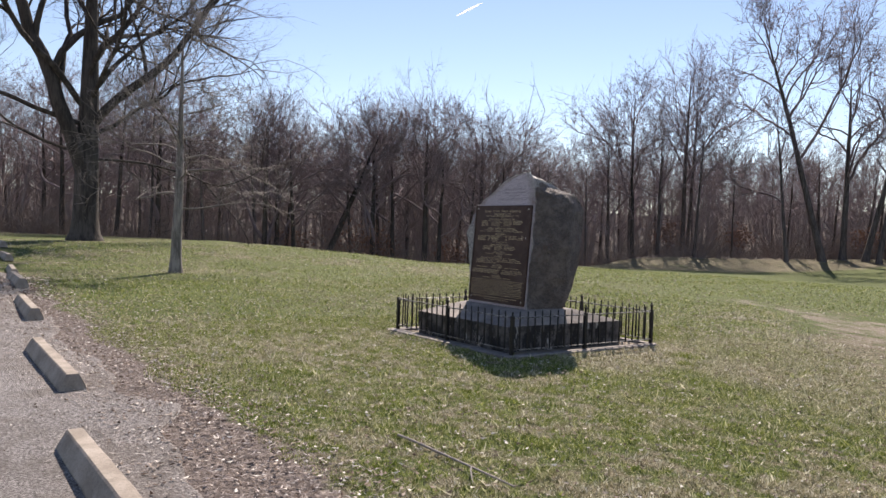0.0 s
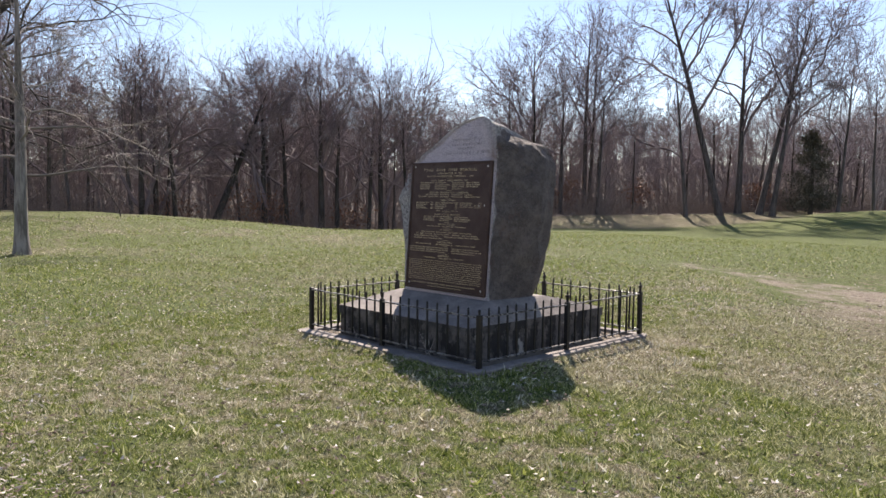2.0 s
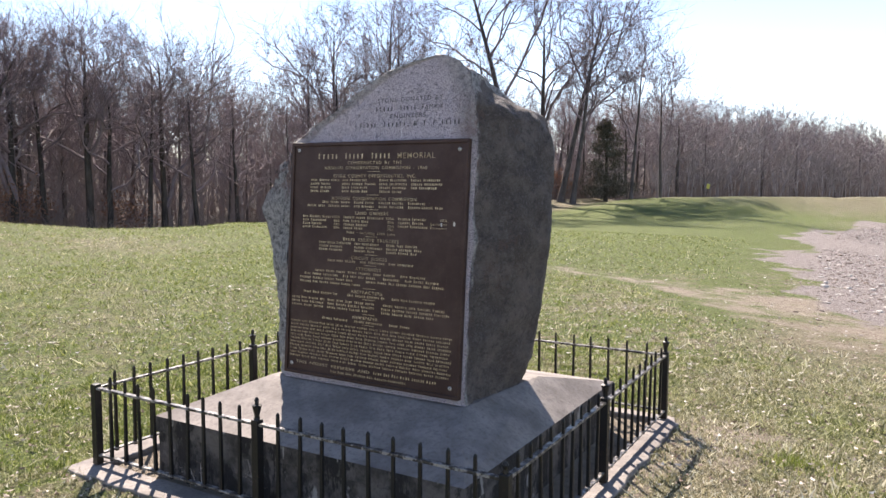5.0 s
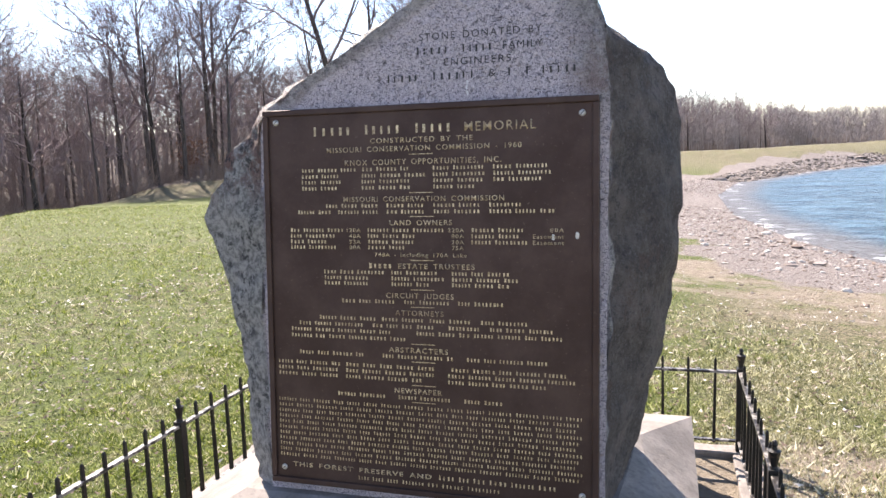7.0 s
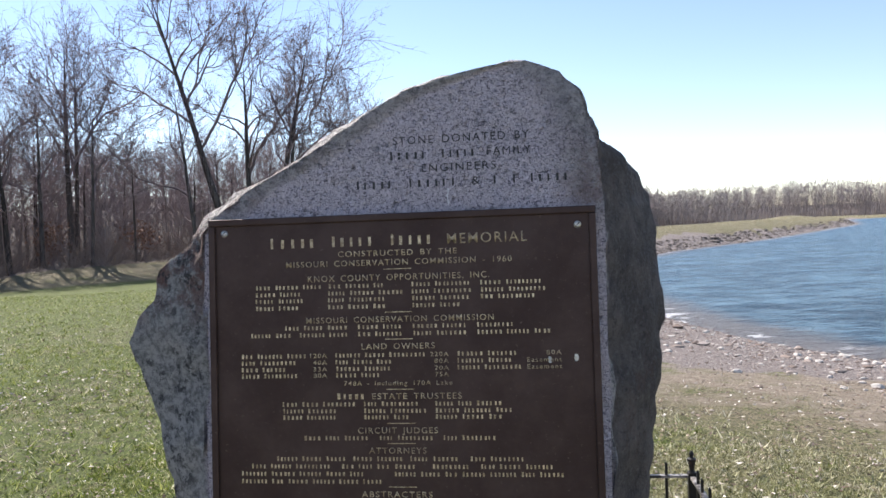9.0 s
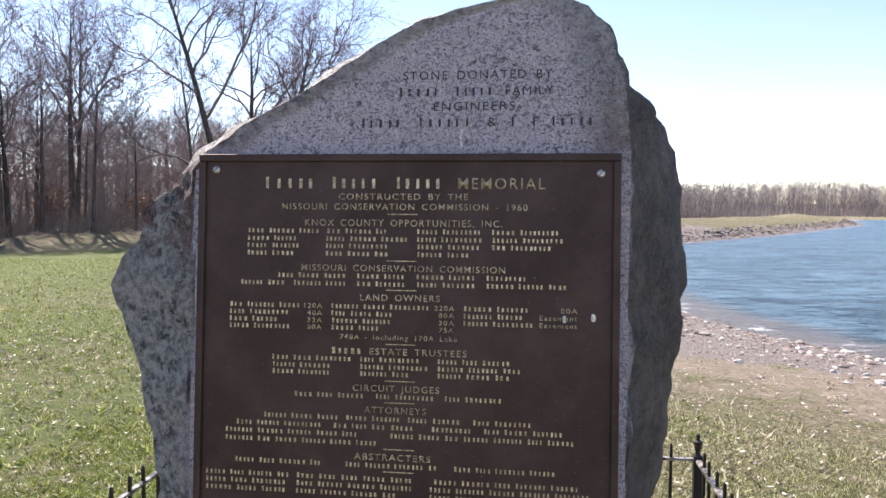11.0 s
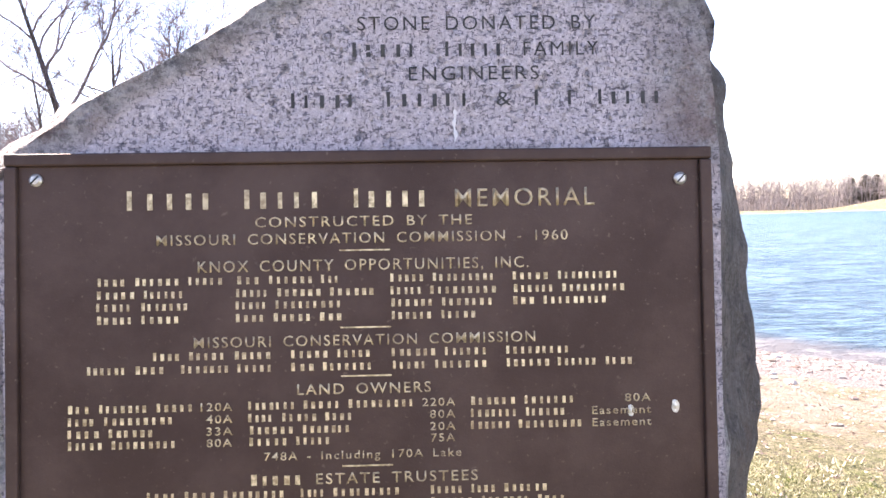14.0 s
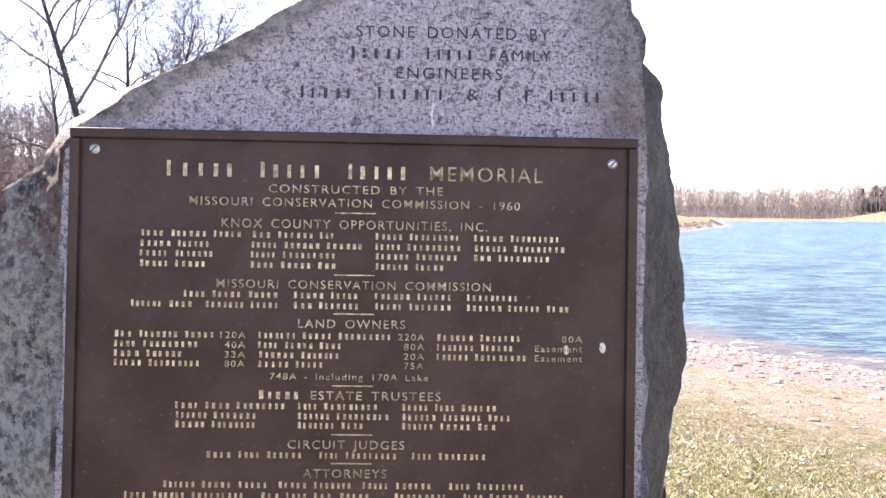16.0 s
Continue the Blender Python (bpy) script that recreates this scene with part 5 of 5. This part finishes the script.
def build_conifers():
    for x, y, tall, seed in ((-12.6, 46.5, 5.4, 1), (163.0, 270.7, 9.6, 2), (166.8, 268.4, 10.0, 3), (169.6, 266.7, 9.4, 4), (177.0, 262.0, 9.8, 5)):
        r = np.random.RandomState(seed)
        size = tall / 5.4
        tree = thing("cedar_tree", "dark green cedar at the wood edge", "tree", (x, y, ground_at(x, y)))
        t = Tubes()
        t.add(np.array([(0, 0, -0.2), (0.05, 0, tall * 0.5), (0, 0, tall * 0.97)]), (0.16, 0.1, 0.02), 7)
        mesh_part("trunk", t.mesh("trunk", BARK_OAK, True), tree)
        verts, faces = [], []
        boughs = [(r.uniform(0.04, 0.97), r.uniform(0, 6.283)) for _ in range(85)]
        for u, a in boughs:
            reach = tall * 0.44 * (1 - u) ** 0.7 * r.uniform(0.5, 1.15) + 0.12
            for _ in range(150):
                q = r.uniform(0.15, 1.0)
                p = np.array([math.cos(a) * reach * q, math.sin(a) * reach * q, u * tall + 0.18 * reach * q]) + size * r.normal(0, 0.17, 3)
                d, e = size * (r.normal(0, 0.07, 3) + (0, 0, 0.03)), size ** 2 * r.normal(0, 0.014, 3)
                n = len(verts)
                verts += [tuple(p - d), tuple(p + e), tuple(p + d), tuple(p - e)]
                faces.append((n, n + 1, n + 2, n + 3))
        mesh_part("crown", mesh_of("crown", verts, faces, CEDAR), tree, "dense dark needles")


build_conifers()


# ---- lawn, leaves, stones ----
def scatter_grass():
    r = np.random.RandomState(31)
    spots = []
    for count, x0, x1, y0, y1, size in ((150000, -1.5, 6.5, -3.6, 4.2, 0.8), (42000, -8, 8, -3.4, 9, 1.2), (32000, -20, 6, -3, 22, 1.8)):
        x, y = r.uniform(x0, x1, count), r.uniform(y0, y1, count)
        bare = np.maximum(0.9 * bare_at(x, y), shingle_at(x, y))
        patch = 0.5 + 0.5 * waves(x, y, 1.6, 5)
        keep = (r.uniform(0, 1, count) < 0.6 + 0.4 * patch) & (bare < r.uniform(0.1, 0.7, count)) & (on_land(x, y) > 3.6 + 1.2 * step(12.5, 9.5, y) + 1.2 * r.uniform(0, 1, count))
        keep &= ~((x > -0.09) & (x < 2.39) & (y > -0.09) & (y < 2.35))
        keep &= y > -3.45 + 0.02 * x + 0.25 * waves(x, y, 2.2, 8)
        spots.append(np.stack([x, y, np.full(count, size)], 1)[keep])
    p = np.concatenate(spots)
    z = land(p[:, 0], p[:, 1])
    n = len(p)
    tall = 0.75 + 0.4 * waves(p[:, 0], p[:, 1], 0.35, 15)
    tall = np.clip(tall, 0.35, 1.3)
    verts, count = [], 4
    for _ in range(count):
        a, h, w = r.uniform(0, 6.283, n), r.uniform(0.012, 0.042, n) * p[:, 2] * tall, r.uniform(0.0024, 0.0056, n) * p[:, 2]
        ox, oy = r.normal(0, 0.013, n) * p[:, 2], r.normal(0, 0.013, n) * p[:, 2]
        bx, by = np.cos(a) * w, np.sin(a) * w
        lx, ly = r.normal(0, 0.8, n) * h, r.normal(0, 0.8, n) * h
        cx, cy = p[:, 0] + ox, p[:, 1] + oy
        verts.append(np.stack([np.stack([cx - bx, cy - by, z - 0.004], 1), np.stack([cx + bx, cy + by, z - 0.004], 1), np.stack([cx + lx, cy + ly, z + h], 1)], 1))
    v = np.concatenate(verts).reshape(-1, 3)
    f = np.arange(len(v)).reshape(-1, 3)
    me = mesh_of("grass", v.tolist(), f.tolist(), BLADES)
    for name, values in (("lush", lush_at(v[:, 0], v[:, 1])), ("dry", dry_at(v[:, 0], v[:, 1]))):
        me.attributes.new(name, "FLOAT", "POINT").data.foreach_set("value", np.asarray(values, np.float32))
    ob = new("grass", me)
    tagged(ob, "short lawn grass, green tufts among straw blades", "grass", kind="stuff")


scatter_grass()


def scatter_leaves():
    r = np.random.RandomState(44)
    x = np.concatenate([r.uniform(-10, 9, 9000), r.uniform(-4, 8, 15000), r.uniform(-20, 4, 6000)])
    y = np.concatenate([-3.75 + 0.02 * x[:9000] + r.normal(0.1, 0.4, 9000), r.uniform(-3.4, 7, 15000), r.uniform(-3, 16, 6000)])
    ok = ~((x > -0.16) & (x < 2.46) & (y > -0.16) & (y < 2.42)) & (on_land(x, y) > 3)
    x, y = x[ok], y[ok]
    z, n = land(x, y) + 0.028, len(x)
    a, s = r.uniform(0, 6.283, n), r.uniform(0.006, 0.024, n) * np.where(np.hypot(x - 3, y) > 8, 1.5, 1.0)
    up, curl = r.uniform(-0.3, 0.5, n) * s, r.uniform(0.1, 0.6, n) * s
    c, k = np.cos(a) * s, np.sin(a) * s
    v = np.stack([np.stack([x - c, y - k, z + curl], 1), np.stack([x + k * 0.5, y - c * 0.5, z], 1), np.stack([x + c, y + k, z + curl + up], 1), np.stack([x - k * 0.5, y + c * 0.5, z], 1)], 1).reshape(-1, 3)
    f = np.arange(len(v)).reshape(-1, 4)
    ob = new("fallen_leaves", mesh_of("fallen_leaves", v.tolist(), f.tolist(), LEAF))
    tagged(ob, "dry brown fallen leaves along the lawn edge", "leaves", kind="stuff")


scatter_leaves()


def scatter_litter():
    """Pale dry stalks and shreds along the parking edge."""
    r = np.random.RandomState(46)
    n = 16000
    x = r.uniform(-9, 8.5, n)
    y = -3.72 + 0.02 * x + r.normal(0, 0.42, n)
    z = land(x, y) + np.where(y < -3.85, 0.026, 0.012)
    a, s, w = r.uniform(0, 6.283, n), r.uniform(0.010, 0.035, n), r.uniform(0.0015, 0.0045, n)
    c, k, up = np.cos(a), np.sin(a), r.uniform(0.0, 0.4, n) * s
    v = np.stack([np.stack([x - c * s, y - k * s, z], 1), np.stack([x + k * w, y - c * w, z + 0.003], 1), np.stack([x + c * s, y + k * s, z + up], 1), np.stack([x - k * w, y + c * w, z + 0.003], 1)], 1).reshape(-1, 3)
    ob = new("dry_litter", mesh_of("dry_litter", v.tolist(), np.arange(len(v)).reshape(-1, 4).tolist(), LITTER))
    tagged(ob, "pale dry stalks and leaf shreds along the asphalt", "litter", kind="stuff")


scatter_litter()


def build_tufts():
    """Longer green grass at a few spots."""
    r = np.random.RandomState(17)
    for x, y, wide, count in ((3.05, 1.95, 0.26, 520), (3.35, 1.55, 0.14, 200), (-0.35, 0.9, 0.13, 220)):
        a, d = r.uniform(0, 6.283, count), wide * np.abs(r.normal(0, 0.6, count))
        cx, cy = np.cos(a) * d, np.sin(a) * d * 0.8
        h, w, b = r.uniform(0.02, 0.06, count), r.uniform(0.002, 0.004, count), r.uniform(0, 6.283, count)
        lx, ly = r.normal(0, 0.6, count) * h, r.normal(0, 0.6, count) * h
        bx, by = np.cos(b) * w, np.sin(b) * w
        v = np.stack([np.stack([cx - bx, cy - by, 0 * h - 0.006], 1), np.stack([cx + bx, cy + by, 0 * h - 0.006], 1), np.stack([cx + lx, cy + ly, h], 1)], 1).reshape(-1, 3)
        ob = new("grass_tuft", mesh_of("grass_tuft", v.tolist(), np.arange(len(v)).reshape(-1, 3).tolist(), BLADES))
        ob.location = (x, y, ground_at(x, y))
        ob.data.attributes.new("lush", "FLOAT", "POINT").data.foreach_set("value", np.full(len(v), 1.3, np.float32))
        tagged(ob, "lush green tuft of grass in the dry lawn", "grass", kind="stuff")


build_tufts()


def rock_mesh(seed, flat):
    bm = bmesh.new()
    bmesh.ops.create_icosphere(bm, subdivisions=2, radius=1.0)
    for v in bm.verts:
        v.co *= 1 + 0.35 * noise.noise(v.co * 1.3 + Vector((seed * 7, 0, 0)))
        v.co.z *= flat
    me = bpy.data.meshes.new("rock")
    bm.to_mesh(me)
    bm.free()
    me.materials.append(PEBBLE)
    return me


def scatter_stones():
    r = np.random.RandomState(9)
    base = bmesh.new()
    bmesh.ops.create_icosphere(base, subdivisions=1, radius=1.0)
    ball = np.array([v.co[:] for v in base.verts])
    tri = np.array([[v.index for v in f.verts] for f in base.faces])
    base.free()
    x, y = np.concatenate([r.uniform(2, 12, 36000), r.uniform(2, 60, 26000)]), np.concatenate([r.uniform(3, 22, 36000), r.uniform(28, 135, 26000)])
    # and a dense belt along the dam
    line = np.array(SHORE[9:15], float)
    pick = np.minimum((r.uniform(0, 1, 16000) ** 1.6 * 4.2).astype(int), 4)
    u = r.uniform(0, 1, 16000)[:, None]
    belt = line[pick] + (line[pick + 1] - line[pick]) * u + r.uniform(-2.4, 2.4, (16000, 2))
    x, y = np.concatenate([x, belt[:, 0]]), np.concatenate([y, belt[:, 1]])
    d = on_land(x, y)
    near = np.hypot(x - 5, y + 3) < 40
    keep = (d > -0.25) & (r.uniform(0, 1, len(x)) < np.where(near, np.exp(-np.clip(d - 1.5, 0, 9) / 1.0) * 0.85, 0.9 * step(2.2, 1.6, d)))
    x, y = x[keep], y[keep]
    s = np.exp(r.normal(-4.4, 0.55, len(x))) * np.where(np.hypot(x - 5, y + 3) < 40, 1.0, 4.2)
    z = land(x, y)
    far = np.hypot(x - 5, y + 3) > 40
    for name, label, pick, stone in (("shingle", "loose tan and grey stones along the water's edge", ~far, PEBBLE), ("riprap", "dark broken stones along the foot of the dam", far, RIPRAP)):
        verts, faces = [], []
        for count, k in enumerate(np.flatnonzero(pick)):
            shape = ball * (1 + r.uniform(-0.3, 0.3, (len(ball), 1))) * s[k] * np.array([r.uniform(0.7, 1.5), r.uniform(0.7, 1.5), r.uniform(0.35, 0.7)])
            verts.append(shape + (x[k], y[k], z[k] + 0.1 * s[k]))
            faces.append(tri + count * len(ball))
        ob = new(name, mesh_of(name, np.concatenate(verts).tolist(), np.concatenate(faces).tolist(), stone))
        tagged(ob, label, "stones", kind="stuff")
    kinds = [rock_mesh(k, 0.55) for k in range(5)]
    made = 0
    while made < 70:
        x, y = r.uniform(2.5, 10), r.uniform(4, 16)
        d = float(on_land(np.array([x]), np.array([y]))[0])
        if not 0.2 < d < 3.6 or r.uniform() > math.exp(-d / 1.6):
            continue
        size = r.uniform(0.035, 0.07)
        rock = new("rock", kinds[made % 5])
        rock.matrix_world = pose(x, y, ground_at(x, y) + size * 0.15, 0, 0, r.uniform(0, 360)) @ Matrix.Diagonal((size, size * r.uniform(0.6, 1), size, 1))
        tagged(rock, "pale weathered rock lying on the shore", "rock", "shore rocks")
        made += 1


scatter_stones()


def build_stick():
    t = Tubes()
    r = np.random.RandomState(2)
    line = limb(r, (0, 0, 0), (1, 0.12, 0), 1.12, 0.03, 0.0, 9)
    line[:, 2] *= 0.2
    t.add(line, np.linspace(0.010, 0.005, 10), 6)
    t.add(limb(r, line[6], (0.8, -0.5, 0.05), 0.22, 0.08, 0, 3), (0.006, 0.005, 0.004, 0.003), 5)
    ob = new("fallen_stick", t.mesh("fallen_stick", TWIG_PALE, True))
    ob.location = (4.25, -2.62, ground_at(4.3, -2.6) + 0.022)
    tagged(ob, "thin dry fallen stick lying in the grass", "stick")


build_stick()


def build_marker():
    """A small marker by the end of the dam."""
    x, y = -5.75, 44.6
    sign = thing("marker_post", "small faded yellow marker on a thin leaning post", "marker", (x, y, ground_at(x, y)))
    bm = bmesh.new()
    box(bm, -0.02, 0.02, -0.02, 0.02, -0.1, 0.75, 0.003)
    part("post", bm, BARK_GREY, sign)
    bm = bmesh.new()
    box(bm, -0.09, 0.09, -0.032, -0.022, 0.52, 0.80, 0.004)
    part("plate", bm, MARKER, sign, "faded yellow plate")
    sign.matrix_world = sign.matrix_world @ Matrix.Rotation(0.2, 4, "Y")


build_marker()


def build_weeds():
    """Dry stalks that have come up between kerb and plinth."""
    r = np.random.RandomState(61)
    for x, y, count, tall in ((1.02, 0.075, 7, 0.19), (1.62, 0.08, 6, 0.16), (0.62, 0.075, 4, 0.12)):
        t = Tubes()
        for _ in range(count):
            way = np.array([r.normal(0, 0.25), r.normal(0, 0.10), 1.0])
            line = limb(r, (r.normal(0, 0.02), r.normal(0, 0.008), -0.01), way / np.linalg.norm(way), tall * r.uniform(0.6, 1.1), 0.12, 0.0, 5)
            t.add(line, np.linspace(0.0022, 0.0009, 6), 4)
            for k in (3, 4, 5):
                tips = line[k] + r.normal(0, 0.018, (3, 3)) + (0, 0, 0.008)
                t.twigs(np.repeat(line[k][None], 3, 0), tips, np.full(3, 0.0012))
        ob = new("dry_weed", t.mesh("dry_weed", LITTER))
        ob.location = (x, y, 0.012)
        tagged(ob, "thin dry weed stalks by the plinth", "weed", "dry weeds")


build_weeds()


def build_vapour_trail():
    n = Nodes("white_vapour")
    m = n.done((0.9, 0.9, 0.9), 1.0)
    thin = n.t.nodes.new("ShaderNodeBsdfTranslucent")
    thin.inputs[0].default_value = (0.95, 0.95, 0.95, 1)
    n.link(thin.outputs[0], n.t.nodes["Material Output"].inputs[0])
    t = Tubes()
    a, b = Vector((-0.780, 0.559, 0.2815)), Vector((-0.757, 0.582, 0.2975))
    line = [tuple((a + (b - a) * u) * 3600) for u in np.linspace(0, 1, 7)]
    t.add(np.array(line), (1, 4, 5, 5, 4.5, 3, 1), 8)
    ob = new("vapour_trail", t.mesh("vapour_trail", m))
    tagged(ob, "short white aircraft vapour trail in the sky", "vapour trail")


build_vapour_trail()
